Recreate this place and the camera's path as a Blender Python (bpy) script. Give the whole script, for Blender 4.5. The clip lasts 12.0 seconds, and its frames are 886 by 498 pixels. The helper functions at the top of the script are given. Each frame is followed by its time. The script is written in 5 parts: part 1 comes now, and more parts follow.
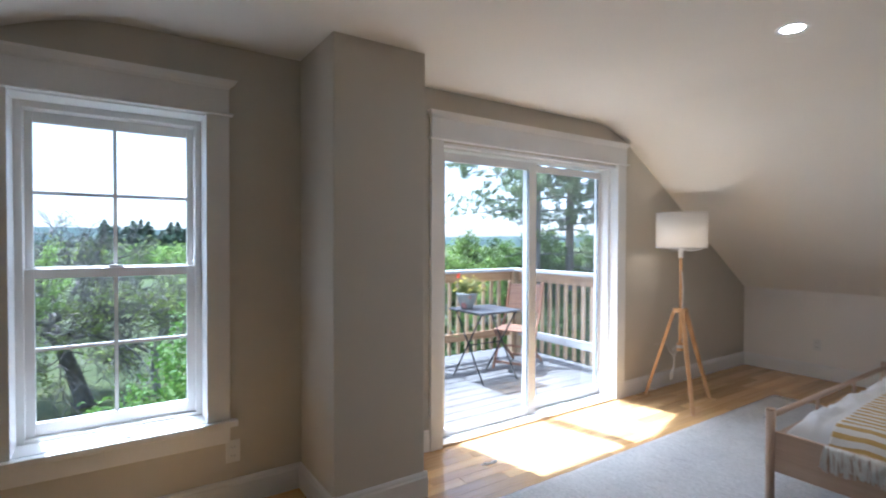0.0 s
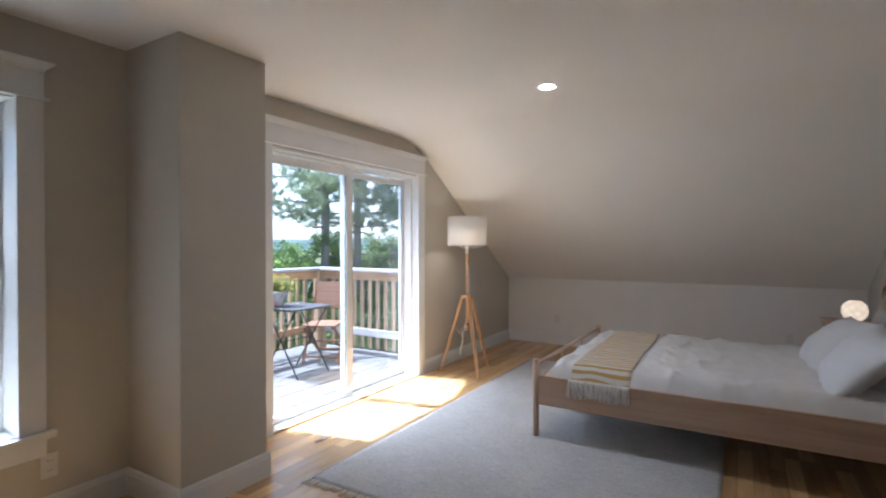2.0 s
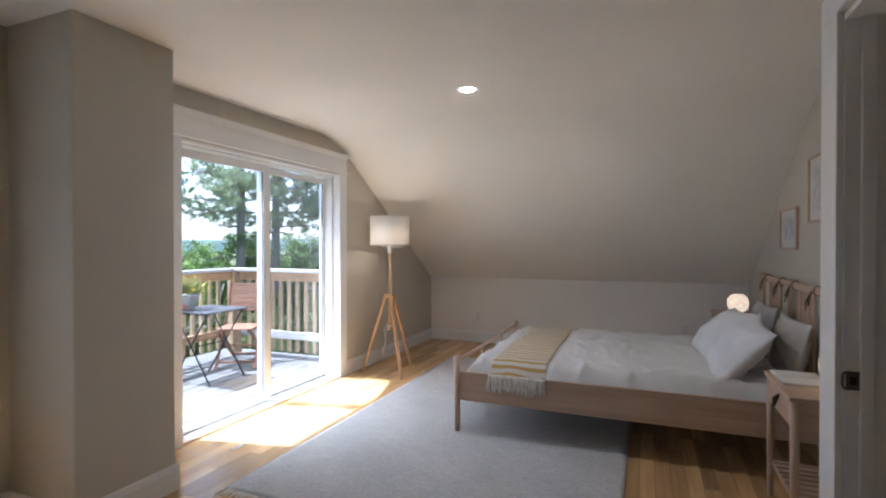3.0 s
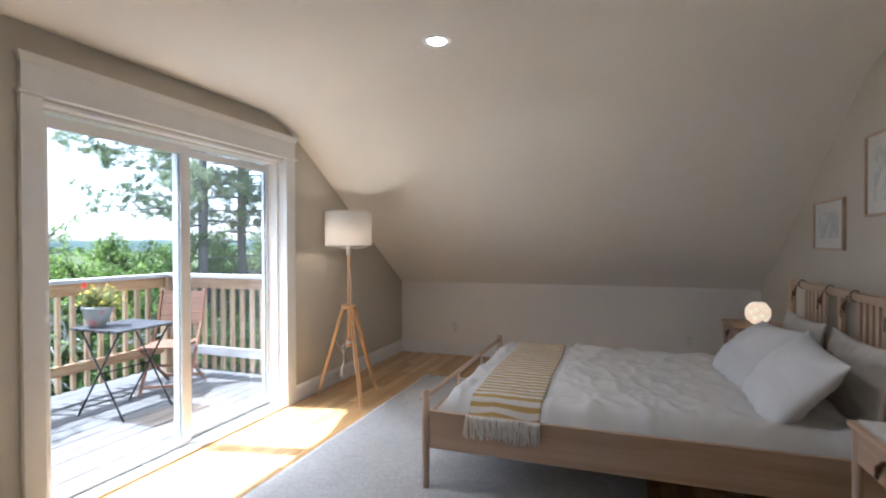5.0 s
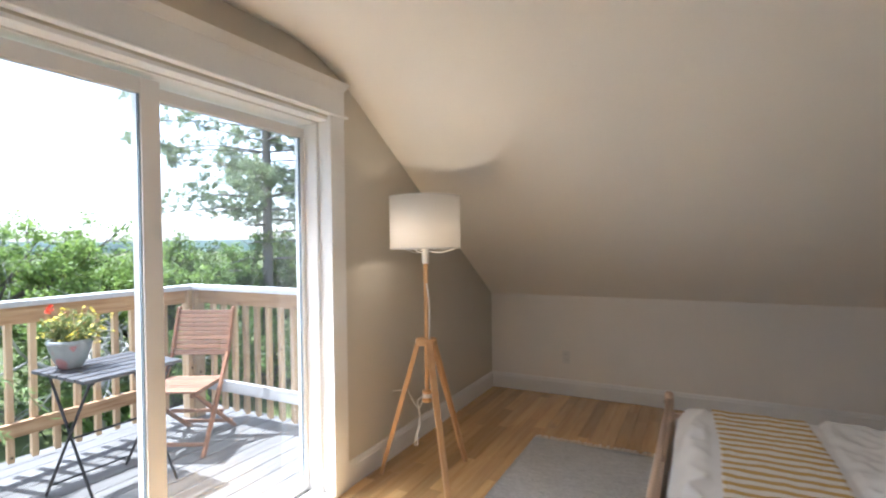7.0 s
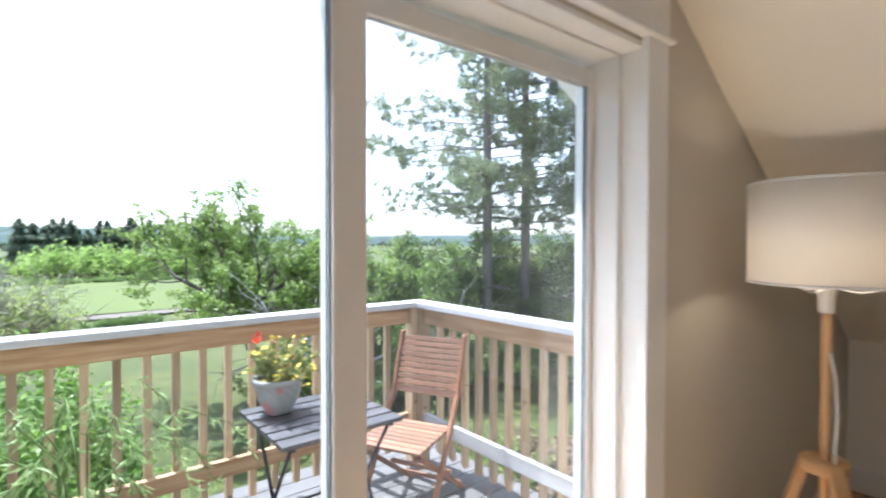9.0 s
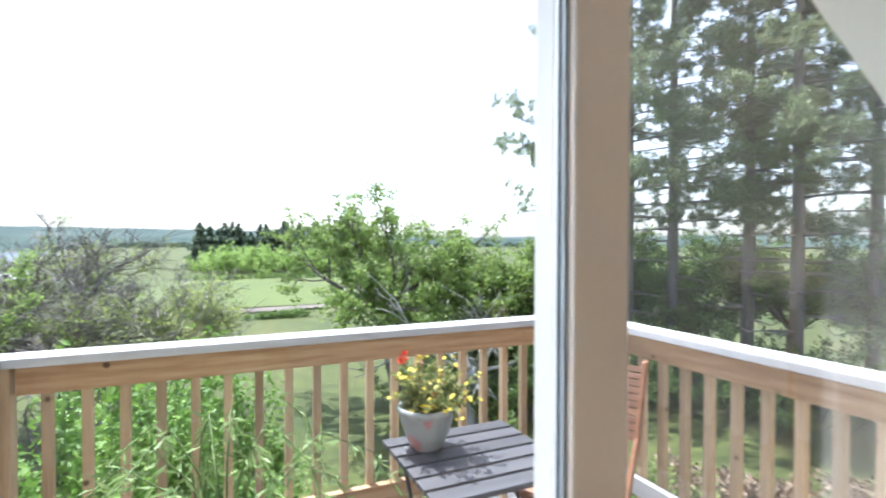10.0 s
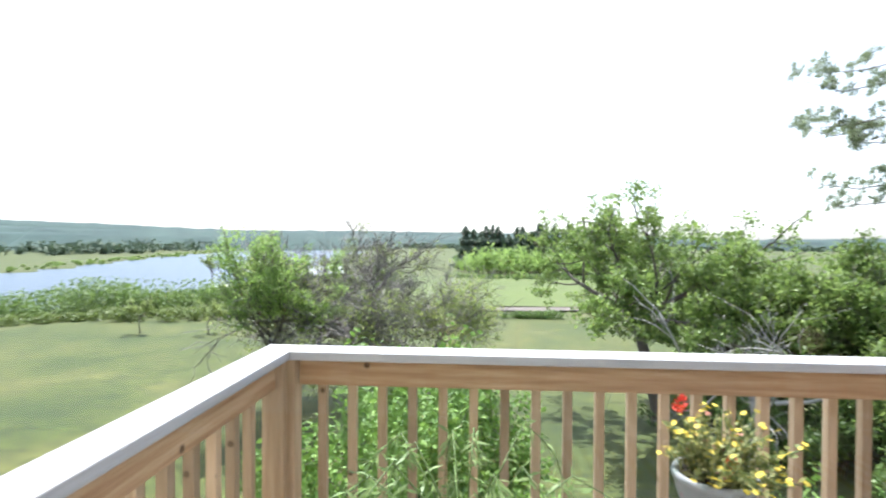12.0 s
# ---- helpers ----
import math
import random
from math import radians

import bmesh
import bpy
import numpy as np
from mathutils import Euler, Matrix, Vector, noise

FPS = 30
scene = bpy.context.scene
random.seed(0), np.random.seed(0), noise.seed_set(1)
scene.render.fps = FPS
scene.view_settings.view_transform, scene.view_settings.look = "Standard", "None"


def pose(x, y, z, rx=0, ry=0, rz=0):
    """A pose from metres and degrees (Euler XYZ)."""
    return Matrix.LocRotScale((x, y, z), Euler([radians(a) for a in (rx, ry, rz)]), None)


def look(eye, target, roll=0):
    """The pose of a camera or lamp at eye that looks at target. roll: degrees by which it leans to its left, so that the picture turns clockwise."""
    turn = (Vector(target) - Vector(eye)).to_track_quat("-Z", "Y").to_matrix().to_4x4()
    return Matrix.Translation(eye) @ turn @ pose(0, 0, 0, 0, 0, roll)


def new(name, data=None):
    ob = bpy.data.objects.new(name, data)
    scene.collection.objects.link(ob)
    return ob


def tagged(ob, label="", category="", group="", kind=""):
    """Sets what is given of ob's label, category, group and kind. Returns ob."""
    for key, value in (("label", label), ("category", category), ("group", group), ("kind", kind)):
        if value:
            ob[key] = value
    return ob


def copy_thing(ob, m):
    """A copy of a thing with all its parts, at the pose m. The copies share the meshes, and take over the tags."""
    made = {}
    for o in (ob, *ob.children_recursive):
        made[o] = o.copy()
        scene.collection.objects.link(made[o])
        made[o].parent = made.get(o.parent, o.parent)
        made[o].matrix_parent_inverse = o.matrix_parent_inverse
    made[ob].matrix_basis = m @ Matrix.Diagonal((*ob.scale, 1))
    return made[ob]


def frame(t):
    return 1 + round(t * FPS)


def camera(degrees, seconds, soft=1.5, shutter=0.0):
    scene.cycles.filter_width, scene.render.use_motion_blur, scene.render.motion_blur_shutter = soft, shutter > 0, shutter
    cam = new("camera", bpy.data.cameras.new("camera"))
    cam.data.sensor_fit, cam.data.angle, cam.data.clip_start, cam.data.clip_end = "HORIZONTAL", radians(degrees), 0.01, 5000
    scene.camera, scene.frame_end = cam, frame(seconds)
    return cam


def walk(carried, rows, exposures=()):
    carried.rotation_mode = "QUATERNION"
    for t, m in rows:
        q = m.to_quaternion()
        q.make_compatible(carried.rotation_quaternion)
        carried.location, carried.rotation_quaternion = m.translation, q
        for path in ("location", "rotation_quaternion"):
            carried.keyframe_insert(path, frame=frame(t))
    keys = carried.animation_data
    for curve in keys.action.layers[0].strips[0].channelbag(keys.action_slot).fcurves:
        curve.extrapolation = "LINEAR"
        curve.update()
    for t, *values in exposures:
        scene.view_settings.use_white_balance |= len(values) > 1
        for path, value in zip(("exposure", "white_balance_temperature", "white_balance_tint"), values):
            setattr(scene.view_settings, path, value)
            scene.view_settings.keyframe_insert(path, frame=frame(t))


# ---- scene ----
PATH = [
    (0, (2.725, 0.485, 1.388), (1.07, 1.607, 1.354), 0.2),
    (0.5, (2.779, 0.315, 1.373), (1.259, 1.614, 1.345), 0.1),
    (1, (2.801, 0.144, 1.352), (1.429, 1.599, 1.33), 0.0),
    (1.5, (2.811, 0.017, 1.348), (1.607, 1.614, 1.328), 0.1),
    (2, (2.817, -0.032, 1.344), (1.784, 1.681, 1.325), 0.0),
    (2.5, (2.823, -0.043, 1.342), (1.943, 1.752, 1.322), -0.1),
    (3, (2.83, -0.043, 1.331), (2.071, 1.808, 1.315), -0.0),
    (3.3, (2.817, -0.034, 1.345), (2.114, 1.838, 1.321), 0.1),
    (3.5, (2.821, -0.007, 1.331), (2.139, 1.873, 1.315), -0.1),
    (5.5, (2.406, 1.106, 1.345), (1.728, 2.987, 1.324), -0.2),
    (6, (2.176, 1.463, 1.35), (1.464, 3.332, 1.324), -0.4),
    (6.5, (1.975, 1.79, 1.367), (1.162, 3.618, 1.336), -0.3),
    (6.7, (1.882, 1.91, 1.361), (1.032, 3.721, 1.332), -0.5),
    (8.5, (0.963, 2.74, 1.46), (-0.436, 4.169, 1.418), 0.0),
    (9, (0.749, 2.801, 1.459), (-0.809, 4.055, 1.422), 0.1),
    (9.5, (0.493, 2.852, 1.471), (-1.209, 3.901, 1.433), -0.1),
    (10, (0.28, 2.905, 1.465), (-1.541, 3.73, 1.431), 0.1),
    (10.5, (0.13, 2.948, 1.474), (-1.786, 3.521, 1.446), 0.3),
    (11, (0.053, 2.96, 1.489), (-1.923, 3.265, 1.458), 0.4),
    (11.2, (0.027, 2.949, 1.498), (-1.959, 3.181, 1.456), 0.4),
    (11.5, (0.0, 2.972, 1.484), (-1.999, 3.031, 1.456), 0.2),
    (11.6, (-0.006, 2.965, 1.485), (-2.005, 2.99, 1.457), 0.2),
    (12, (-0.022, 2.967, 1.483), (-2.016, 2.818, 1.454), 0.3),
]
cam = camera(83.3, 12.0, 2.0, 0.4)
walk(cam, [(t, look(eye, target, roll)) for t, eye, target, roll in PATH], [(0, 1.72, 4950, 11), (3, 1.85, 5100, 12), (5.5, 1.82, 5250, 11), (6.7, 1.83, 5450, 11), (8.5, 1.62, 5500, 11), (9.5, 1.45, 5650, 12), (12, 1.3, 5950, 12)])

# ---- world, sun, lamps, exposure ----
SUN = Vector((0.872, 0.185, -1.93)).normalized()
world = bpy.data.worlds.new("sky")
scene.world = world
world.use_nodes = True
wn, wl = world.node_tree.nodes, world.node_tree.links
sky = wn.new("ShaderNodeTexSky")
sky.sky_type = "NISHITA"
sky.sun_disc = False
sky.sun_elevation = math.asin(-SUN.z)
sky.sun_rotation = math.atan2(-SUN.x, -SUN.y)
sky.air_density, sky.dust_density, sky.ozone_density = 1.0, 1.6, 1.0
haze = wn.new("ShaderNodeHueSaturation")
haze.inputs["Saturation"].default_value = 0.5
wl.new(sky.outputs[0], haze.inputs["Color"])
wl.new(haze.outputs[0], wn["Background"].inputs[0])
wn["Background"].inputs[1].default_value = 0.15
sun = new("sun", bpy.data.lights.new("sun", "SUN"))
sun.data.energy, sun.data.angle, sun.data.color = 4.6, radians(0.6), (1.0, 0.95, 0.87)
sun.matrix_world = look((-20, -5, 60), Vector((-20, -5, 60)) + SUN)


# ---- materials ----
def base(name, rough=0.6, metal=0.0):
    m = bpy.data.materials.new(name)
    m.use_nodes = True
    b = m.node_tree.nodes["Principled BSDF"]
    b.inputs["Roughness"].default_value, b.inputs["Metallic"].default_value = rough, metal
    return m, m.node_tree.nodes, m.node_tree.links, b


def ramp(n, stops):
    r = n.new("ShaderNodeValToRGB")
    while len(r.color_ramp.elements) < len(stops):
        r.color_ramp.elements.new(0.5)
    for e, (p, c) in zip(r.color_ramp.elements, stops):
        e.position, e.color = p, (*c, 1)
    return r


def coords(n, l, scale=(1, 1, 1), use="Object"):
    tc, mp = n.new("ShaderNodeTexCoord"), n.new("ShaderNodeMapping")
    mp.inputs["Scale"].default_value = scale
    l.new(tc.outputs[use], mp.inputs[0])
    return mp


def noise_node(n, l, vec, scale, detail=4, rough=0.55):
    t = n.new("ShaderNodeTexNoise")
    t.inputs["Scale"].default_value, t.inputs["Detail"].default_value, t.inputs["Roughness"].default_value = scale, detail, rough
    l.new(vec.outputs[0], t.inputs["Vector"])
    return t


def mixed(n, l, fac, a, b, mode="MIX"):
    m = n.new("ShaderNodeMix")
    m.data_type, m.blend_type = "RGBA", mode
    for sock, v in ((0, fac), (6, a), (7, b)):
        if isinstance(v, (int, float)):
            m.inputs[sock].default_value = v
        elif isinstance(v, tuple):
            m.inputs[sock].default_value = (*v, 1)
        else:
            l.new(v, m.inputs[sock])
    return m.outputs[2]


def relief(n, l, b, height, strength, dist=0.002):
    bp = n.new("ShaderNodeBump")
    bp.inputs["Strength"].default_value, bp.inputs["Distance"].default_value = strength, dist
    l.new(height, bp.inputs["Height"])
    l.new(bp.outputs[0], b.inputs["Normal"])


def plain(name, colour, rough=0.6, metal=0.0, var=0.12, big=1.5, fine=60, bump=0.15, stretch=(1, 1, 1)):
    """Colour with blotches at a large and a fine scale, and fine relief."""
    m, n, l, b = base(name, rough, metal)
    v = coords(n, l, stretch)
    a, f = noise_node(n, l, v, big, 3), noise_node(n, l, v, fine, 5)
    dark = tuple(c * (1 - var) for c in colour)
    light = tuple(min(1, c * (1 + var * 0.6)) for c in colour)
    r1 = ramp(n, [(0.3, dark), (0.7, light)])
    l.new(a.outputs[0], r1.inputs[0])
    r2 = ramp(n, [(0.3, (1 - var * 0.7,) * 3), (0.7, (1, 1, 1))])
    l.new(f.outputs[0], r2.inputs[0])
    l.new(mixed(n, l, 1.0, r1.outputs[0], r2.outputs[0], "MULTIPLY"), b.inputs["Base Color"])
    rr = n.new("ShaderNodeMapRange")
    rr.inputs[3].default_value, rr.inputs[4].default_value = max(0.05, rough - 0.08), min(1, rough + 0.08)
    l.new(a.outputs[0], rr.inputs[0])
    l.new(rr.outputs[0], b.inputs["Roughness"])
    relief(n, l, b, f.outputs[0], bump)
    return m


def timber(name, tones, axis="y", rough=0.45, scale=1.0, bump=0.12, per_piece=0.35, knots=False, coat=0.0):
    """Wood with grain along an axis; pieces differ by Object Info's Random."""
    m, n, l, b = base(name, rough)
    st = {"x": (1.2, 22, 22), "y": (22, 1.2, 22), "z": (22, 22, 1.2)}[axis]
    tc, mp = n.new("ShaderNodeTexCoord"), n.new("ShaderNodeMapping")
    info = n.new("ShaderNodeObjectInfo")
    mul = n.new("ShaderNodeVectorMath")
    mul.operation = "SCALE"
    mul.inputs[0].default_value = (37, 23, 51)
    l.new(info.outputs["Random"], mul.inputs["Scale"])
    add = n.new("ShaderNodeVectorMath")
    l.new(tc.outputs["Object"], add.inputs[0])
    l.new(mul.outputs[0], add.inputs[1])
    mp.inputs["Scale"].default_value = tuple(s * scale for s in st)
    l.new(add.outputs[0], mp.inputs[0])
    g, fine = noise_node(n, l, mp, 2.0, 6, 0.65), noise_node(n, l, mp, 9.0, 3)
    r = ramp(n, [(0.25, tones[0]), (0.5, tones[1]), (0.78, tones[2])])
    l.new(g.outputs[0], r.inputs[0])
    tone = n.new("ShaderNodeMapRange")
    tone.inputs[3].default_value, tone.inputs[4].default_value = 1 - per_piece, 1 + per_piece * 0.35
    l.new(info.outputs["Random"], tone.inputs[0])
    comb = n.new("ShaderNodeCombineColor")
    for k in range(3):
        l.new(tone.outputs[0], comb.inputs[k])
    col = mixed(n, l, 1.0, r.outputs[0], comb.outputs[0], "MULTIPLY")
    if knots:
        kn = n.new("ShaderNodeTexVoronoi")
        kn.inputs["Scale"].default_value = 8.0
        l.new(add.outputs[0], kn.inputs["Vector"])
        kr = ramp(n, [(0.07, (1, 1, 1)), (0.13, (0, 0, 0))])
        l.new(kn.outputs["Distance"], kr.inputs[0])
        col = mixed(n, l, kr.outputs[0], col, tuple(c * 0.35 for c in tones[0]))
    l.new(col, b.inputs["Base Color"])
    relief(n, l, b, fine.outputs[0], bump)
    b.inputs["Coat Weight"].default_value = coat
    return m


def leafy(name, dark, light, rough=0.5, through_light=0.35):
    m, n, l, b = base(name, rough)
    geo = n.new("ShaderNodeNewGeometry")
    v = coords(n, l)
    nz = noise_node(n, l, v, 1.1, 2)
    f = n.new("ShaderNodeMath")
    f.operation = "MULTIPLY_ADD"
    f.inputs[1].default_value = 0.55
    l.new(geo.outputs["Random Per Island"], f.inputs[0])
    half = n.new("ShaderNodeMath")
    half.operation = "MULTIPLY"
    half.inputs[1].default_value = 0.5
    l.new(nz.outputs[0], half.inputs[0])
    l.new(half.outputs[0], f.inputs[2])
    r = ramp(n, [(0.15, dark), (0.8, light)])
    l.new(f.outputs[0], r.inputs[0])
    l.new(r.outputs[0], b.inputs["Base Color"])
    tr = n.new("ShaderNodeBsdfTranslucent")
    l.new(r.outputs[0], tr.inputs["Color"])
    mx = n.new("ShaderNodeMixShader")
    mx.inputs[0].default_value = through_light
    l.new(b.outputs[0], mx.inputs[1])
    l.new(tr.outputs[0], mx.inputs[2])
    l.new(mx.outputs[0], n["Material Output"].inputs[0])
    return m


def glow(name, colour, strength, rough=0.5):
    m, n, l, b = base(name, rough)
    b.inputs["Base Color"].default_value = (*colour, 1)
    b.inputs["Emission Color"].default_value = (*colour, 1)
    b.inputs["Emission Strength"].default_value = strength
    return m


wall_paint = plain("wall_paint", (0.605, 0.56, 0.475), 0.75, var=0.05, big=0.8, fine=160, bump=0.05)
knee_paint = plain("knee_wall_paint", (0.87, 0.835, 0.785), 0.75, var=0.05, big=0.8, fine=160, bump=0.05)
ceiling_paint = plain("ceiling_paint", (0.905, 0.87, 0.80), 0.8, var=0.04, big=0.7, fine=140, bump=0.05)
trim_paint = plain("trim_paint", (0.83, 0.825, 0.81), 0.38, var=0.04, big=2, fine=90, bump=0.03)
vinyl = plain("white_vinyl", (0.80, 0.79, 0.77), 0.32, var=0.03, big=3, fine=120, bump=0.02)
maple = timber("maple_floor", [(0.53, 0.30, 0.115), (0.65, 0.405, 0.172), (0.745, 0.50, 0.25)], "y", 0.26, 0.7, 0.05, 0.32, coat=0.25)
gap_dark = plain("joint_dark", (0.06, 0.035, 0.02), 0.9, var=0.2)
deck_wood = timber("weathered_deck", [(0.085, 0.081, 0.081), (0.145, 0.141, 0.14), (0.205, 0.2, 0.197)], "y", 0.8, 0.6, 0.3, 0.22)
rail_wood = timber("rail_timber", [(0.27, 0.135, 0.06), (0.50, 0.315, 0.17), (0.67, 0.49, 0.31)], "y", 0.7, 0.9, 0.25, 0.2, knots=True)
rail_wood_x = timber("rail_timber_side", [(0.27, 0.135, 0.06), (0.50, 0.315, 0.17), (0.67, 0.49, 0.31)], "x", 0.7, 0.9, 0.25, 0.2, knots=True)
post_wood = timber("post_timber", [(0.40, 0.27, 0.15), (0.58, 0.42, 0.265), (0.70, 0.54, 0.37)], "z", 0.7, 0.8, 0.25, 0.35, knots=True)
cap_wood = timber("grey_rail_cap", [(0.38, 0.37, 0.37), (0.54, 0.54, 0.55), (0.64, 0.64, 0.65)], "y", 0.75, 0.6, 0.3, 0.2)
cap_wood_x = timber("grey_rail_cap_side", [(0.38, 0.37, 0.37), (0.54, 0.54, 0.55), (0.64, 0.64, 0.65)], "x", 0.75, 0.6, 0.3, 0.2)
glass, gn, gl, gb = base("window_glass", 0.0)
gb.inputs["Transmission Weight"].default_value, gb.inputs["IOR"].default_value = 1.0, 1.45
gb.inputs["Base Color"].default_value = (0.97, 0.99, 0.985, 1)
# grey tint put into this glass dims the bright outdoors behind it
dim_glass, gn, gl, gb = base("dimmed_window_glass", 0.0)
gb.inputs["Transmission Weight"].default_value, gb.inputs["IOR"].default_value = 1.0, 1.45
gb.inputs["Base Color"].default_value = (0.75, 0.79, 0.81, 1)
veiled_glass, gn, gl, gb = base("veiled_window_glass", 0.0)
gb.inputs["Transmission Weight"].default_value, gb.inputs["IOR"].default_value = 1.0, 1.45
gb.inputs["Base Color"].default_value = (0.96, 0.98, 0.975, 1)
# faint milky layer stands in for the room's reflected haze on the pane
veil_film = gn.new("ShaderNodeBsdfTranslucent")
veil_film.inputs["Color"].default_value = (0.75, 0.75, 0.72, 1)
veil_mix, veil_n = gn.new("ShaderNodeMixShader"), noise_node(gn, gl, coords(gn, gl), 3.0, 3)
veil_amount = gn.new("ShaderNodeMapRange")
veil_amount.inputs[3].default_value, veil_amount.inputs[4].default_value = 0.002, 0.014
gl.new(veil_n.outputs[0], veil_amount.inputs[0])
gl.new(veil_amount.outputs[0], veil_mix.inputs[0])
gl.new(gb.outputs[0], veil_mix.inputs[1])
gl.new(veil_film.outputs[0], veil_mix.inputs[2])
gl.new(veil_mix.outputs[0], gn["Material Output"].inputs[0])
black_gap = plain("glazing_gasket", (0.30, 0.36, 0.41), 0.5)


# ---- building helpers ----
def box(bm, x0, y0, z0, x1, y1, z1, bevel=0.0, m=None):
    vs = [bm.verts.new(p) for p in ((x0, y0, z0), (x1, y0, z0), (x1, y1, z0), (x0, y1, z0), (x0, y0, z1), (x1, y0, z1), (x1, y1, z1), (x0, y1, z1))]
    fs = [bm.faces.new([vs[i] for i in q]) for q in ((0, 3, 2, 1), (4, 5, 6, 7), (0, 1, 5, 4), (1, 2, 6, 5), (2, 3, 7, 6), (3, 0, 4, 7))]
    if bevel:
        es = list({e for f in fs for e in f.edges})
        out = bmesh.ops.bevel(bm, geom=es, offset=bevel, segments=2, affect="EDGES", profile=0.6)
        vs = list({v for f in out["faces"] for v in f.verts})
    if m is not None:
        bmesh.ops.transform(bm, matrix=m, verts=vs)
    return bm


def boxm(*a, **k):
    return box(bmesh.new(), *a, **k)


def rod(bm, p0, p1, r0, r1=None, seg=10, caps=True):
    """A tapered round bar from p0 to p1."""
    p0, p1 = Vector(p0), Vector(p1)
    r1 = r0 if r1 is None else r1
    d = (p1 - p0).normalized()
    u = d.orthogonal().normalized()
    w = d.cross(u)
    rings = [[bm.verts.new(p + (u * math.cos(a) + w * math.sin(a)) * r) for a in (2 * math.pi * i / seg for i in range(seg))] for p, r in ((p0, r0), (p1, r1))]
    for i in range(seg):
        f = bm.faces.new((rings[0][i], rings[0][(i + 1) % seg], rings[1][(i + 1) % seg], rings[1][i]))
        f.smooth = True
    if caps:
        bm.faces.new(rings[0][::-1])
        bm.faces.new(rings[1])
    return bm


def tube(bm, pts, radii, seg=8, caps=True):
    """A round tube through points, with a radius at each."""
    pts = [Vector(p) for p in pts]
    rings = []
    u = None
    for i, p in enumerate(pts):
        d = (pts[min(i + 1, len(pts) - 1)] - pts[max(i - 1, 0)]).normalized()
        u = (u - d * u.dot(d)).normalized() if u is not None and (u - d * u.dot(d)).length > 1e-4 else d.orthogonal().normalized()
        w = d.cross(u)
        r = radii[i] if isinstance(radii, (list, tuple)) else radii
        rings.append([bm.verts.new(p + (u * math.cos(a) + w * math.sin(a)) * r) for a in (2 * math.pi * k / seg for k in range(seg))])
    for a, b in zip(rings, rings[1:]):
        for i in range(seg):
            f = bm.faces.new((a[i], a[(i + 1) % seg], b[(i + 1) % seg], b[i]))
            f.smooth = True
    if caps:
        bm.faces.new(rings[0][::-1])
        bm.faces.new(rings[-1])
    return bm


def lathe(bm, profile, centre=(0, 0, 0), seg=32):
    """Turns a profile of (radius, height) round the z axis."""
    c = Vector(centre)
    rings = [[bm.verts.new(c + Vector((r * math.cos(a), r * math.sin(a), z))) for a in (2 * math.pi * i / seg for i in range(seg))] for r, z in profile]
    for a, b in zip(rings, rings[1:]):
        for i in range(seg):
            f = bm.faces.new((a[i], a[(i + 1) % seg], b[(i + 1) % seg], b[i]))
            f.smooth = True
    return bm


def part(name, bm, material, parent=None, label=""):
    me = bpy.data.meshes.new(name)
    bm.normal_update()
    bm.to_mesh(me)
    bm.free()
    me.materials.append(material)
    ob = new(name, me)
    if parent is not None:
        ob.parent = parent
    if label:
        ob["label"] = label
    return ob


def thing(name, at, label, category, group="", rz=0.0):
    ob = new(name)
    ob.matrix_world = pose(*at, 0, 0, rz)
    ob.empty_display_size = 0.1
    return tagged(ob, label, category, group)


def setting(name, bm, material, label, category):
    return tagged(part(name, bm, material), label, category, kind="structure")


# ---- the room ----
CEIL, KNEE, YN, YS, XE = 2.383, 0.88, 6.49, -2.17, 3.9
BREAK_N, BREAK_S = 4.125, 0.30
CX, CY0, CY1 = 0.455, 1.39, 1.905


def gable(y):
    if y > BREAK_N:
        return KNEE + (CEIL - KNEE) * (YN - y) / (YN - BREAK_N)
    if y < BREAK_S:
        return KNEE + (CEIL - KNEE) * (y - YS) / (BREAK_S - YS)
    return CEIL


def gable_wall(x0, x1, holes, y_from=YS - 0.2, y_to=YN + 0.2):
    """A wall across the house under the slopes; holes as (y0, y1, z0, z1)."""
    bm = bmesh.new()
    cuts = sorted({y_from, y_to, *(y for y in (BREAK_S, BREAK_N, YS, YN) if y_from < y < y_to), *(h[0] for h in holes), *(h[1] for h in holes)})
    for a, b in zip(cuts, cuts[1:]):
        ga, gb2 = gable(max(min(a, YN), YS)) + 0.02, gable(max(min(b, YN), YS)) + 0.02
        hole = next((h for h in holes if h[0] <= a and b <= h[1]), None)
        spans = [(-0.3, -0.3, ga, gb2)] if hole is None else [(-0.3, -0.3, hole[2], hole[2]), (hole[3], hole[3], ga, gb2)]
        for za, zb, ta, tb in spans:
            vs = [bm.verts.new(p) for p in ((x0, a, za), (x1, a, za), (x1, b, zb), (x0, b, zb), (x0, a, ta), (x1, a, ta), (x1, b, tb), (x0, b, tb))]
            for q in ((0, 3, 2, 1), (4, 5, 6, 7), (0, 1, 5, 4), (1, 2, 6, 5), (2, 3, 7, 6), (3, 0, 4, 7)):
                bm.faces.new([vs[i] for i in q])
    bmesh.ops.remove_doubles(bm, verts=bm.verts, dist=1e-5)
    return bm


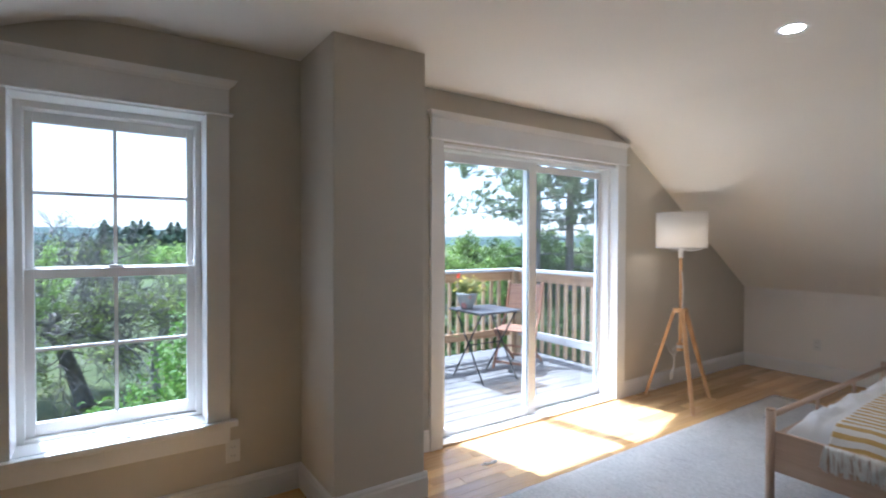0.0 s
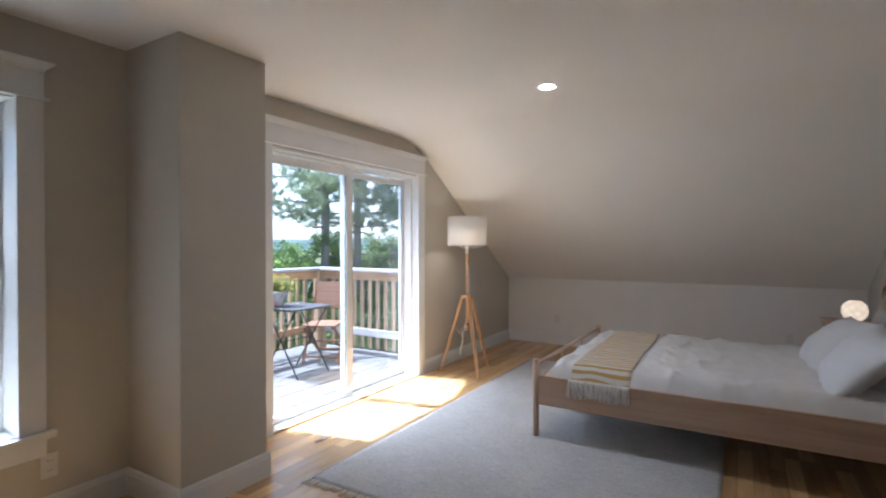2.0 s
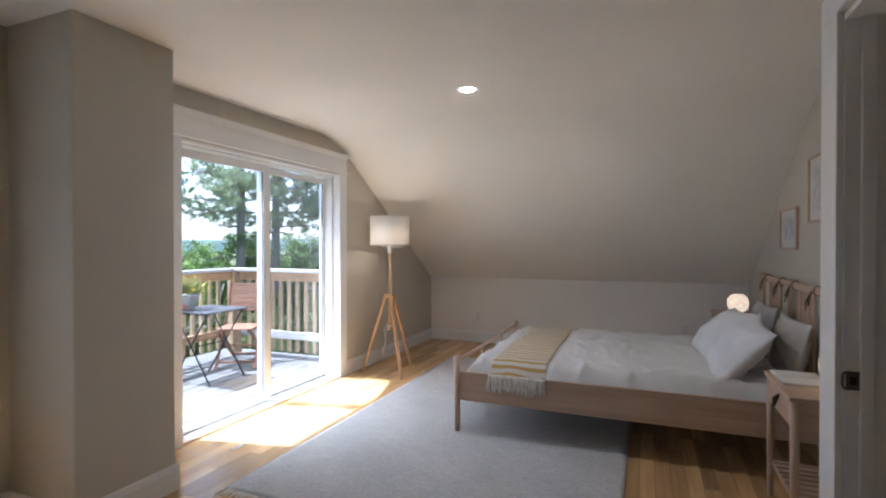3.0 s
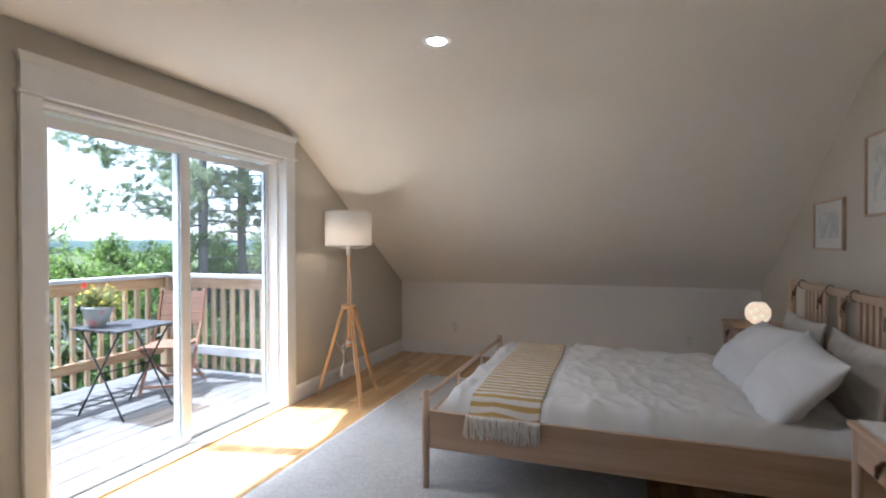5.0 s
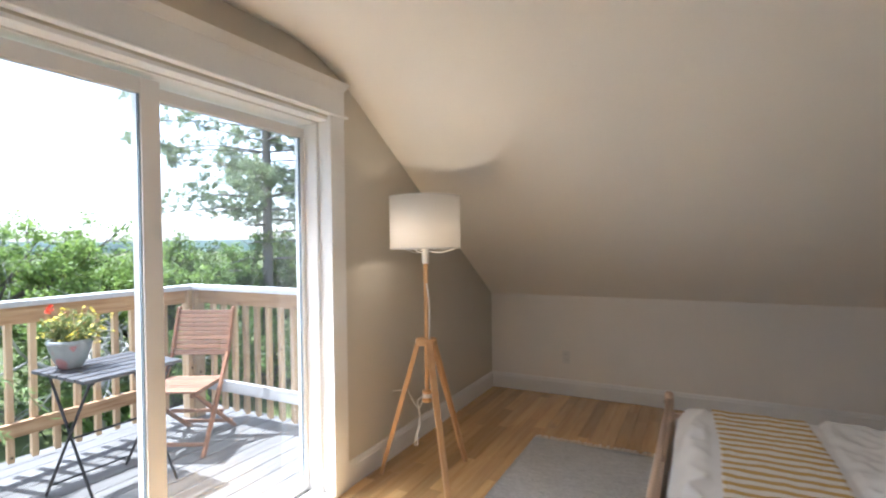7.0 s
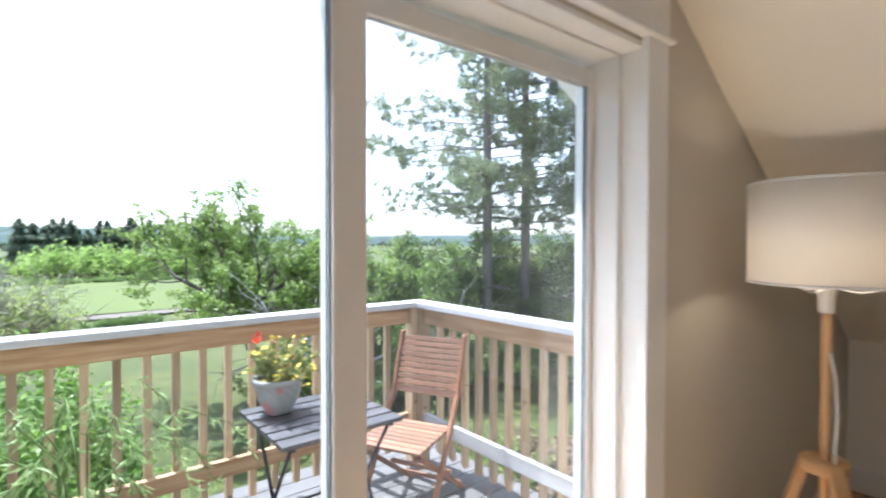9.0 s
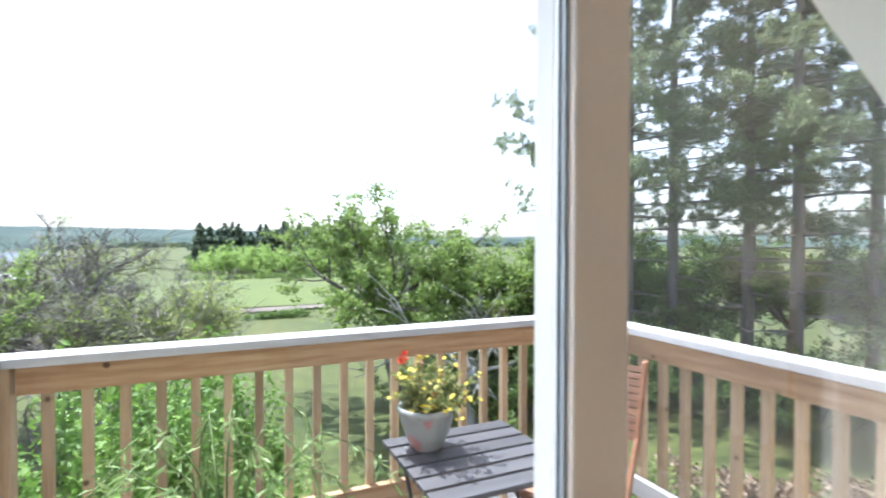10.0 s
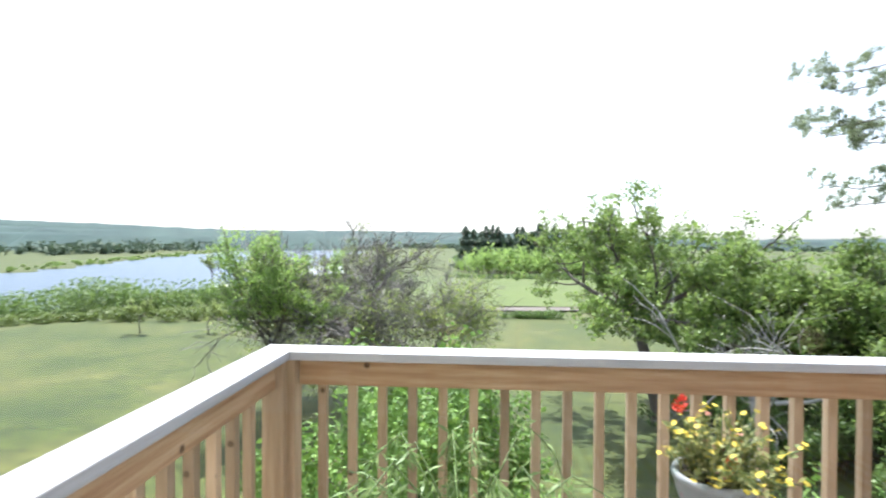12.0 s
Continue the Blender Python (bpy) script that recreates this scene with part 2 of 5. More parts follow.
DOOR = (2.33, 4.20, -0.02, 2.04)
WIN = (0.13, 0.925, 0.43, 2.03)
setting("wall_west", gable_wall(-0.25, -0.03, [DOOR, WIN]), wall_paint, "beige painted gable wall with window and sliding door", "wall")
setting("wall_east", gable_wall(XE, XE + 0.12, []), wall_paint, "beige painted gable wall behind the bed", "wall")
setting("wall_north", boxm(-0.03, YN, -0.3, XE, YN + 0.12, KNEE + 0.02), knee_paint, "low white knee wall under sloping ceiling", "wall")
setting("wall_south", boxm(-0.03, YS - 0.12, -0.3, XE, YS, KNEE + 0.02), knee_paint, "low white knee wall under sloping ceiling", "wall")
bm = bmesh.new()
SOFT = 0.30
prof = [(YS - 0.12, KNEE - 0.0736), (YS, KNEE)]
for y0, sgn in ((BREAK_S, 1), (BREAK_N, -1)):
    arc = []
    for k in range(13):
        u = k / 12
        p0, p1, p2 = (y0 - sgn * SOFT, gable(y0 - sgn * SOFT)), (y0, CEIL), (y0 + sgn * SOFT, CEIL)
        arc.append(tuple((1 - u) ** 2 * p0[c] + 2 * u * (1 - u) * p1[c] + u * u * p2[c] for c in (0, 1)))
    prof += arc if sgn > 0 else arc[::-1]
prof += [(YN, KNEE), (YN + 0.12, KNEE - 0.0736)]
rings = [[bm.verts.new((x, y, z + dz)) for y, z in prof] for x in (-0.03, XE) for dz in (0, 0.08)]
for i in range(len(prof) - 1):
    f1 = bm.faces.new((rings[0][i], rings[2][i], rings[2][i + 1], rings[0][i + 1]))
    f2 = bm.faces.new((rings[1][i], rings[1][i + 1], rings[3][i + 1], rings[3][i]))
    f1.smooth = f2.smooth = True
setting("ceiling", bm, ceiling_paint, "matt off-white sloping attic ceiling", "ceiling")
# gable roof whose rake oversails the west wall
RIDGE_Y, RIDGE_Z, PITCH_R = 2.2, 3.616, 0.635
bm = bmesh.new()
for sgn in (1, -1):
    eave = RIDGE_Y + sgn * 4.75
    low = RIDGE_Z - PITCH_R * 4.75
    vs = [bm.verts.new((x, y, z + dz)) for dz in (0, 0.13) for x, y, z in ((-0.60, RIDGE_Y, RIDGE_Z), (XE + 0.4, RIDGE_Y, RIDGE_Z), (XE + 0.4, eave, low), (-0.60, eave, low))]
    for q in ((0, 1, 2, 3), (7, 6, 5, 4), (0, 4, 5, 1), (1, 5, 6, 2), (2, 6, 7, 3), (3, 7, 4, 0)):
        bm.faces.new([vs[i] for i in q])
bmesh.ops.recalc_face_normals(bm, faces=bm.faces)
setting("roof", bm, gap_dark, "dark pitched roof oversailing the gable wall", "roof")
bm = bmesh.new()
for sgn in (1, -1):
    vs = [bm.verts.new((x, RIDGE_Y + sgn * d, RIDGE_Z - PITCH_R * d + dz)) for dz in (-0.026, -0.004) for x, d in ((-0.60, 0.0), (-0.255, 0.0), (-0.255, 4.75), (-0.60, 4.75))]
    for q in ((0, 1, 2, 3), (7, 6, 5, 4), (0, 4, 5, 1), (1, 5, 6, 2), (2, 6, 7, 3), (3, 7, 4, 0)):
        bm.faces.new([vs[i] for i in q])
bmesh.ops.recalc_face_normals(bm, faces=bm.faces)
setting("trim_soffit", bm, trim_paint, "white painted soffit under the oversailing roof edge", "soffit")
for name, x0, x1 in (("gable_west", -0.25, -0.05), ("gable_east", XE + 0.02, XE + 0.12)):
    bm = bmesh.new()
    tri = [[bm.verts.new((x, y, z)) for y, z in ((BREAK_S + 0.1, CEIL + 0.05), (BREAK_N - 0.1, CEIL + 0.05), (RIDGE_Y, RIDGE_Z - 0.02))] for x in (x0, x1)]
    bm.faces.new(tri[0])
    bm.faces.new(tri[1][::-1])
    for i in range(3):
        bm.faces.new((tri[0][i], tri[1][i], tri[1][(i + 1) % 3], tri[0][(i + 1) % 3]))
    bmesh.ops.recalc_face_normals(bm, faces=bm.faces)
    setting(name, bm, wall_paint, "plain gable above the attic ceiling", "wall")
setting("wall_chase", boxm(-0.03, CY0, 0, CX, CY1, CEIL + 0.01, bevel=0.006), wall_paint, "boxed-in beige chase standing out from wall", "wall")
# entrance partition with its doorway
PX, JAMB = 3.39, 1.86
bm = bmesh.new()
box(bm, PX, JAMB, 0, PX + 0.115, 2.05, CEIL + 0.01)
box(bm, PX, JAMB - 0.85, 2.04, PX + 0.115, JAMB, CEIL + 0.01)
box(bm, PX, 0.3, 0, PX + 0.115, JAMB - 0.85, CEIL + 0.01)
box(bm, PX, YS, 0, PX + 0.115, 0.3, KNEE)
box(bm, PX + 0.115, 1.95, 0, XE, 2.05, CEIL + 0.01)
setting("wall_partition", bm, wall_paint, "beige partition wall with doorway", "wall")


# ---- trim ----
def wall_run(name, x0, y0, x1, y1, h=0.14, t=0.016):
    """A baseboard with a small moulded top, its back along the line from (x0, y0) to (x1, y1)."""
    a, b = Vector((x0, y0, 0)), Vector((x1, y1, 0))
    d = (b - a).normalized()
    out = Vector((-d.y, d.x, 0))
    bm = bmesh.new()
    prof = [(0, 0), (t, 0), (t, h - 0.03), (t * 0.75, h - 0.022), (t * 0.75, h - 0.012), (t * 0.35, h), (0, h)]
    ends = [[bm.verts.new(p + out * o + Vector((0, 0, z))) for o, z in prof] for p in (a, b)]
    k = len(prof)
    for i in range(k):
        bm.faces.new((ends[0][i], ends[0][(i + 1) % k], ends[1][(i + 1) % k], ends[1][i]))
    bm.faces.new(ends[0][::-1])
    bm.faces.new(ends[1])
    bmesh.ops.recalc_face_normals(bm, faces=bm.faces)
    return setting(name, bm, trim_paint, "white painted moulded baseboard", "baseboard")


WX = -0.03
wall_run("baseboard_1", WX, YN, WX, 4.285)
wall_run("baseboard_2", XE, YN, WX, YN)
wall_run("baseboard_3", XE, 2.05, XE, YN)
wall_run("baseboard_4", CX, CY1 + 0.016, CX, CY0 - 0.016)
wall_run("baseboard_5", CX, CY0, WX, CY0)
wall_run("baseboard_6", WX, CY0, WX, YS)
wall_run("baseboard_7", WX, 2.24, WX, CY1)
wall_run("baseboard_8", WX, CY1, CX, CY1)
wall_run("baseboard_9", WX, YS, PX, YS)


def head_trim(parent, y0, y1, z0, z1, over=0.04):
    """Flat head board with a fillet under it and a sloped crown on top."""
    part("head_board", boxm(WX, y0, z0, WX + 0.028, y1, z1, bevel=0.003), trim_paint, parent)
    part("fillet", boxm(WX, y0 - 0.018, z0 - 0.014, WX + 0.042, y1 + 0.018, z0, bevel=0.005), trim_paint, parent)
    bm = bmesh.new()
    lo, hi = (z1, 0.03, 0.0), (z1 + 0.042, 0.03 + over, over)
    vs = []
    for z, x, o in (lo, (z1 + 0.012, 0.036, 0.006), (z1 + 0.031, 0.03 + over * 0.8, over * 0.8), hi):
        vs.append([bm.verts.new(p) for p in ((WX, y0 - o, z), (WX + x, y0 - o, z), (WX + x, y1 + o, z), (WX, y1 + o, z))])
    for a, b in zip(vs, vs[1:]):
        for i in range(4):
            bm.faces.new((a[i], a[(i + 1) % 4], b[(i + 1) % 4], b[i]))
    bm.faces.new(vs[0][::-1])
    bm.faces.new(vs[-1])
    part("crown", bm, trim_paint, parent)


def side_casing(parent, y0, y1, z0, z1):
    part("casing", boxm(WX, y0, z0, WX + 0.025, y1, z1, bevel=0.003), trim_paint, parent)


# ---- double-hung window ----
win = tagged(new("window_1"), "white double-hung window with four panes a sash", "window", kind="structure")
WY0, WY1, WZ0, WZ1 = WIN
WC0, WC1 = 0.038, 1.014
side_casing(win, 0.905, WC1, WZ0 + 0.028, 2.018)
side_casing(win, WC0, 0.148, WZ0 + 0.028, 2.018)
head_trim(win, WC0, WC1, 2.032, 2.152, 0.035)
part("window_sill", boxm(-0.27, WY0, WZ0, WX, WY1, WZ0 + 0.028), trim_paint, win)
part("stool", boxm(WX + 0.0005, WC0 - 0.034, WZ0 - 0.004, WX + 0.05, WC1 + 0.034, WZ0 + 0.0275, bevel=0.006), trim_paint, win)
part("apron", boxm(WX, WC0, WZ0 - 0.09, WX + 0.022, WC1, WZ0 - 0.004, bevel=0.003), trim_paint, win)
for name, b in (("jamb", (-0.27, WY0, WZ0 + 0.028, WX, WY0 + 0.018, WZ1)), ("jamb", (-0.27, WY1 - 0.018, WZ0 + 0.028, WX, WY1, WZ1)), ("jamb", (-0.27, WY0 + 0.018, WZ1 - 0.018, WX, WY1 - 0.018, WZ1))):
    part(name, boxm(*b), trim_paint, win)
fy0, fy1 = WY0 + 0.018, WY1 - 0.018
for b in ((-0.30, fy0, WZ0 + 0.028, -0.18, fy0 + 0.03, WZ1 - 0.018), (-0.30, fy1 - 0.03, WZ0 + 0.028, -0.18, fy1, WZ1 - 0.018), (-0.30, fy0 + 0.03, WZ1 - 0.05, -0.18, fy1 - 0.03, WZ1 - 0.018), (-0.30, fy0 + 0.03, WZ0 + 0.028, -0.18, fy1 - 0.03, WZ0 + 0.045)):
    part("window_frame", boxm(*b, bevel=0.003), vinyl, win)


def sash(parent, x, y0, y1, z0, z1, stile, top, bottom, mid_z):
    s = part("sash", boxm(x - 0.018, y0, z0, x + 0.018, y0 + stile, z1, bevel=0.003), vinyl, parent)
    bm = bmesh.new()
    box(bm, x - 0.018, y1 - stile, z0, x + 0.018, y1, z1, bevel=0.003)
    part("stile", bm, vinyl, s)
    part("rail", boxm(x - 0.0175, y0 + stile, z0, x + 0.0175, y1 - stile, z0 + bottom, bevel=0.003), vinyl, s)
    part("rail", boxm(x - 0.0175, y0 + stile, z1 - top, x + 0.0175, y1 - stile, z1, bevel=0.003), vinyl, s)
    g = part("pane", boxm(x - 0.003, y0 + stile, z0 + bottom, x + 0.003, y1 - stile, z1 - top), dim_glass, s)
    g.visible_shadow = False
    ym = (y0 + y1) / 2
    part("muntin", boxm(x - 0.009, ym - 0.008, z0 + bottom, x + 0.009, ym + 0.008, z1 - top), vinyl, s)
    part("muntin", boxm(x - 0.008, y0 + stile, mid_z - 0.008, x + 0.008, y1 - stile, mid_z + 0.008), vinyl, s)
    return s


sash(win, -0.275, fy0 + 0.03, fy1 - 0.03, 1.215, WZ1 - 0.05, 0.03, 0.048, 0.042, 1.605)
sash(win, -0.225, fy0 + 0.022, fy1 - 0.022, WZ0 + 0.046, 1.25, 0.045, 0.045, 0.062, 0.875)
lock = part("sash_lock", boxm(-0.235, 0.50, 1.2505, -0.212, 0.56, 1.264, bevel=0.004), vinyl, win)

# ---- sliding door ----
beech_sill = timber("sill_maple", [(0.42, 0.27, 0.14), (0.52, 0.36, 0.20), (0.60, 0.44, 0.27)], "y", 0.45, 0.6, 0.06, 0.1)
track_shade = plain("track_shade_strip", (0.05, 0.05, 0.055), 0.6)
door = tagged(new("door_1"), "closed white vinyl sliding glass patio door", "sliding door", kind="structure")
DY0, DY1, DZ0, DZ1 = DOOR
side_casing(door, DY1 - 0.03, 4.285, 0.0, 2.05)
side_casing(door, 2.245, DY0 + 0.012, 0.0, 2.05)
head_trim(door, 2.245, 4.285, 2.064, 2.195, 0.022)
for b in ((-0.10, DY0, 0, WX, DY0 + 0.016, DZ1), (-0.10, DY1 - 0.016, 0, WX, DY1, DZ1), (-0.10, DY0 + 0.016, DZ1 - 0.016, WX, DY1 - 0.016, DZ1)):
    part("jamb", boxm(*b), trim_paint, door)
for b in ((-0.26, DY0, 0.0, -0.10, DY0 + 0.035, DZ1), (-0.26, DY1 - 0.035, 0.0, -0.10, DY1, DZ1), (-0.26, DY0 + 0.035, DZ1 - 0.025, -0.10, DY1 - 0.035, DZ1)):
    part("door_frame", boxm(*b, bevel=0.004), vinyl, door)
bm = boxm(-0.27, DY0, -0.02, WX - 0.001, DY1, 0.012, bevel=0.004)
part("threshold", bm, vinyl, door, "white vinyl threshold with two tracks")
part("sill_strip", boxm(WX, DY0 + 0.013, -0.0175, WX + 0.022, DY1 - 0.031, 0.0155, bevel=0.004), beech_sill, door, "pale wooden strip along the threshold")
# dark strips laid on the threshold draw the shadow lines beside the tracks
for x in (-0.128, -0.184):
    part("track_shade_strip", boxm(x - 0.007, DY0 + 0.036, 0.0121, x + 0.007, DY1 - 0.036, 0.0135), track_shade, door)
for x in (-0.105, -0.165, -0.225):
    part("track", boxm(x - 0.006, DY0 + 0.036, 0.0125, x + 0.006, DY1 - 0.036, 0.02, bevel=0.002), vinyl, door)


def door_panel(x, y0, y1, z0, z1, stile_l, stile_r, top, bottom, glazing):
    p = part("door_panel", boxm(x - 0.019, y0, z0, x + 0.019, y0 + stile_l, z1, bevel=0.004), vinyl, door)
    part("stile", boxm(x - 0.019, y1 - stile_r, z0, x + 0.019, y1, z1, bevel=0.004), vinyl, p)
    part("rail", boxm(x - 0.0185, y0 + stile_l, z0, x + 0.0185, y1 - stile_r, z0 + bottom, bevel=0.004), vinyl, p)
    part("rail", boxm(x - 0.0185, y0 + stile_l, z1 - top, x + 0.0185, y1 - stile_r, z1, bevel=0.004), vinyl, p)
    part("gasket", boxm(x - 0.006, y1 - stile_r - 0.005, z0 + bottom, x + 0.010, y1 - stile_r, z1 - top), black_gap, p)
    g = part("pane", boxm(x - 0.004, y0 + stile_l, z0 + bottom, x + 0.004, y1 - stile_r - 0.005, z1 - top), glazing, p)
    g.visible_shadow = False
    return p


inner = door_panel(-0.145, DY0 + 0.036, 3.31, 0.021, 2.0, 0.07, 0.075, 0.06, 0.05, glass)
door_panel(-0.205, 3.252, DY1 - 0.036, 0.021, 1.995, 0.075, 0.022, 0.052, 0.074, veiled_glass)
handle = bmesh.new()
box(handle, -0.126, DY0 + 0.05, 0.93, -0.118, DY0 + 0.085, 1.15, bevel=0.003)
tube(handle, [(-0.12, DY0 + 0.068, 0.95), (-0.085, DY0 + 0.068, 0.97), (-0.085, DY0 + 0.068, 1.11), (-0.12, DY0 + 0.068, 1.13)], 0.008)
part("handle", handle, vinyl, inner)

part("track_block", boxm(-0.13, DY1 - 0.095, 0.0125, -0.09, DY1 - 0.037, 0.034, bevel=0.004), vinyl, door)
part("track_block", boxm(-0.05, 3.29, 0.0125, -0.015, 3.335, 0.022, bevel=0.003), trim_paint, door)

# ---- hall doorway ----
latch_shade = plain("latch_hole_shade", (0.012, 0.011, 0.01), 0.9)
hall = tagged(new("door_2"), "open white painted doorway casing with a steel strike plate", "doorway", kind="structure")
part("casing", boxm(PX - 0.02, JAMB - 0.012, 0, PX, JAMB + 0.135, 2.05, bevel=0.003), trim_paint, hall)
part("casing", boxm(PX - 0.02, JAMB - 0.95, 2.05, PX, JAMB + 0.135, 2.14, bevel=0.003), trim_paint, hall)
part("jamb", boxm(PX, JAMB - 0.018, 0, PX + 0.115, JAMB, 2.04), trim_paint, hall)
part("jamb", boxm(PX, JAMB - 0.84, 2.022, PX + 0.115, JAMB - 0.018, 2.04), trim_paint, hall)
part("door_stop", boxm(PX + 0.04, JAMB - 0.03, 0, PX + 0.075, JAMB - 0.018, 2.022, bevel=0.002), trim_paint, hall)
steel = plain("dark_steel", (0.12, 0.11, 0.10), 0.4, 0.9)
bm = boxm(PX + 0.006, JAMB - 0.0205, 0.886, PX + 0.042, JAMB - 0.018, 0.944, bevel=0.001)
tube(bm, [(PX + 0.004, JAMB - 0.019, 0.888), (PX - 0.003, JAMB - 0.0215, 0.9), (PX - 0.003, JAMB - 0.0215, 0.93), (PX + 0.004, JAMB - 0.019, 0.942)], 0.004, 6)
strike = part("strike_plate", bm, steel, hall, "dark steel strike plate with curved lip")
# near-black patch on the plate stands in for the shade inside the hole
part("latch_hole", boxm(PX + 0.016, JAMB - 0.0212, 0.902, PX + 0.033, JAMB - 0.0206, 0.928), latch_shade, strike)
setting("wall_hall", boxm(XE - 0.01, YS, 0, XE, 1.95, CEIL), wall_paint, "beige hall wall in shade", "wall")

# ---- deck ----
DZ = -0.05
RX, RY0, RY1, RZ = -2.105, 2.068, 4.89, 1.038
deck = tagged(new("deck"), "weathered grey timber balcony deck of long boards", "deck", kind="structure")
DX, DYA, DYB = -2.37, 1.85, 5.09
bm = bmesh.new()
for y in (DYA + 0.06, (DYA + DYB) / 2, DYB - 0.06):
    box(bm, DX + 0.06, y - 0.02, DZ - 0.24, -0.31, y + 0.02, DZ - 0.04)
box(bm, DX + 0.02, DYA + 0.04, DZ - 0.26, DX + 0.06, DYB - 0.04, DZ - 0.037)
part("joist", bm, rail_wood_x, deck)
for y in (DYA + 0.2, DYB - 0.2):
    part("deck_post", boxm(DX + 0.12, y - 0.045, -3.2, DX + 0.21, y + 0.045, DZ - 0.037), post_wood, deck)
x = DX
while x < -0.29:
    w = min(0.138, -0.272 - x)
    ob = part("deck_board", boxm(-w / 2, -(DYB - DYA) / 2, -0.036, w / 2, (DYB - DYA) / 2, 0, bevel=0.004), deck_wood, deck)
    ob.location = (x + w / 2, (DYA + DYB) / 2 + 0.006 * math.sin(x * 40), DZ)
    x += 0.144

# railing: one thing, with its posts, rails and balusters
railing = thing("deck_railing", (RX, RY0, DZ), "grey-capped timber deck railing with square balusters", "railing")
H = RZ - DZ


def rail_box(name, x0, y0, z0, x1, y1, z1, mat, bevel=0.005):
    """World extents, kept as a mesh round its own middle."""
    c = ((x0 + x1) / 2, (y0 + y1) / 2, (z0 + z1) / 2)
    ob = part(name, boxm(x0 - c[0], y0 - c[1], z0 - c[2], x1 - c[0], y1 - c[1], z1 - c[2], bevel=bevel), mat, railing)
    ob.location = (c[0] - RX, c[1] - RY0, c[2] - DZ)
    return ob


CAPW = 0.135
rail_box("cap_rail", RX, RY0 + CAPW, RZ - 0.036, RX + CAPW, RY1 - CAPW, RZ, cap_wood)
rail_box("cap_rail", RX, RY0, RZ - 0.036, -0.32, RY0 + CAPW - 0.002, RZ, cap_wood_x)
rail_box("cap_rail", RX, RY1 - CAPW + 0.002, RZ - 0.036, -0.32, RY1, RZ, cap_wood_x)
for z0, z1 in ((RZ - 0.145, RZ - 0.038), (0.195, 0.285)):
    rail_box("rail", RX + 0.052, RY0 + 0.16, z0, RX + 0.09, RY1 - 0.16, z1, rail_wood)
    rail_box("rail", RX + 0.16, RY0 + 0.052, z0, -0.33, RY0 + 0.09, z1, rail_wood_x)
    # north bottom rail in cap grey: weathering plus sunlight put into the colour
    rail_box("rail", RX + 0.16, RY1 - 0.09, z0, -0.33, RY1 - 0.052, z1, rail_wood_x if z0 > 0.5 else cap_wood_x)
for y, s in ((RY0, 1), (RY1, -1)):
    rail_box("post", RX + 0.03, *sorted((y + s * 0.06, y + s * 0.15))[:1], DZ, RX + 0.115, sorted((y + s * 0.06, y + s * 0.15))[1], RZ - 0.038, post_wood)
    rail_box("post", RX + 0.117, *sorted((y + s * 0.03, y + s * 0.118))[:1], DZ, RX + 0.155, sorted((y + s * 0.03, y + s * 0.118))[1], RZ - 0.038, post_wood)
PITCH = 0.1265
bal = bmesh.new()
box(bal, -0.018, -0.018, -0.475, 0.018, 0.018, 0.475, bevel=0.003)
for v in bal.verts:
    if v.co.z < -0.465:
        v.co.z -= 0.018 * (v.co.x > 0)
first = rail_box("baluster", RX + 0.015, 2.30, -0.09, RX + 0.051, 2.336, RZ - 0.04, post_wood)
me = bpy.data.meshes.new("baluster")
bal.to_mesh(me)
bal.free()
me.materials.append(post_wood)
first.data = me
spots = [(RX + 0.033, 2.312 + PITCH * i) for i in range(1, 19)]
spots += [(RX + 0.27 + 0.125 * i, y) for y in (RY0 + 0.033, RY1 - 0.033) for i in range(12)]
first.location = (0.033, 2.312 - RY0, (RZ - 0.04 - 0.475) - DZ)
for bx, by in spots:
    o = new("baluster", me)
    o.parent = railing
    o.location = (bx - RX, by - RY0, first.location.z)

# ---- ground and river ----
GZ = -2.9


def ground_z(x, y):
    """Lawn level, falling gently to the river and dropping to its bed."""
    near = -28 + (0.17 if x < -60 else -0.33) * (x + 60) + 2.0 * noise.noise((x * 0.05, 1.5, 9))
    far = -58 + 0.29 * x + 3.0 * noise.noise((x * 0.02, 7.5, 5))
    d = math.hypot(x, y - 3)
    z = GZ - 0.2 * min(max((d - 8) / 40, 0), 1) - 1.35 * min(max(1 - (y - near) / 20, 0), 1)
    z += (0.10 * noise.noise((x * 0.15, y * 0.15, 0)) + 0.04 * noise.noise((x * 0.6, y * 0.6, 3))) * min(1, d / 6)
    bed_w = min(max((near - y) / 3, 0), 1) * min(max((y - far) / 6, 0), 1) * min(max((x + 330) / 40, 0), 1)
    return z - 1.6 * bed_w + max(0, d - 260) * 0.003


bm = bmesh.new()
radii = [0] + [1.5 * 1.085 ** i for i in range(84)]
SEG = 120
rows = []
for r in radii:
    if r == 0:
        rows.append([bm.verts.new((-3, 3, ground_z(-3, 3)))])
        continue
    row = []
    for k in range(SEG):
        a = 2 * math.pi * k / SEG
        x, y = -3 + r * math.cos(a), 3 + r * math.sin(a)
        row.append(bm.verts.new((x, y, ground_z(x, y))))
    rows.append(row)
for k in range(SEG):
    bm.faces.new((rows[0][0], rows[1][k], rows[1][(k + 1) % SEG]))
for a, b in zip(rows[1:], rows[2:]):
    for k in range(SEG):
        f = bm.faces.new((a[k], b[k], b[(k + 1) % SEG], a[(k + 1) % SEG]))
        f.smooth = True
grass_m, n, l, b = base("mown_grass", 0.9)
v, mown = coords(n, l), coords(n, l, (4.5, 1.1, 1))
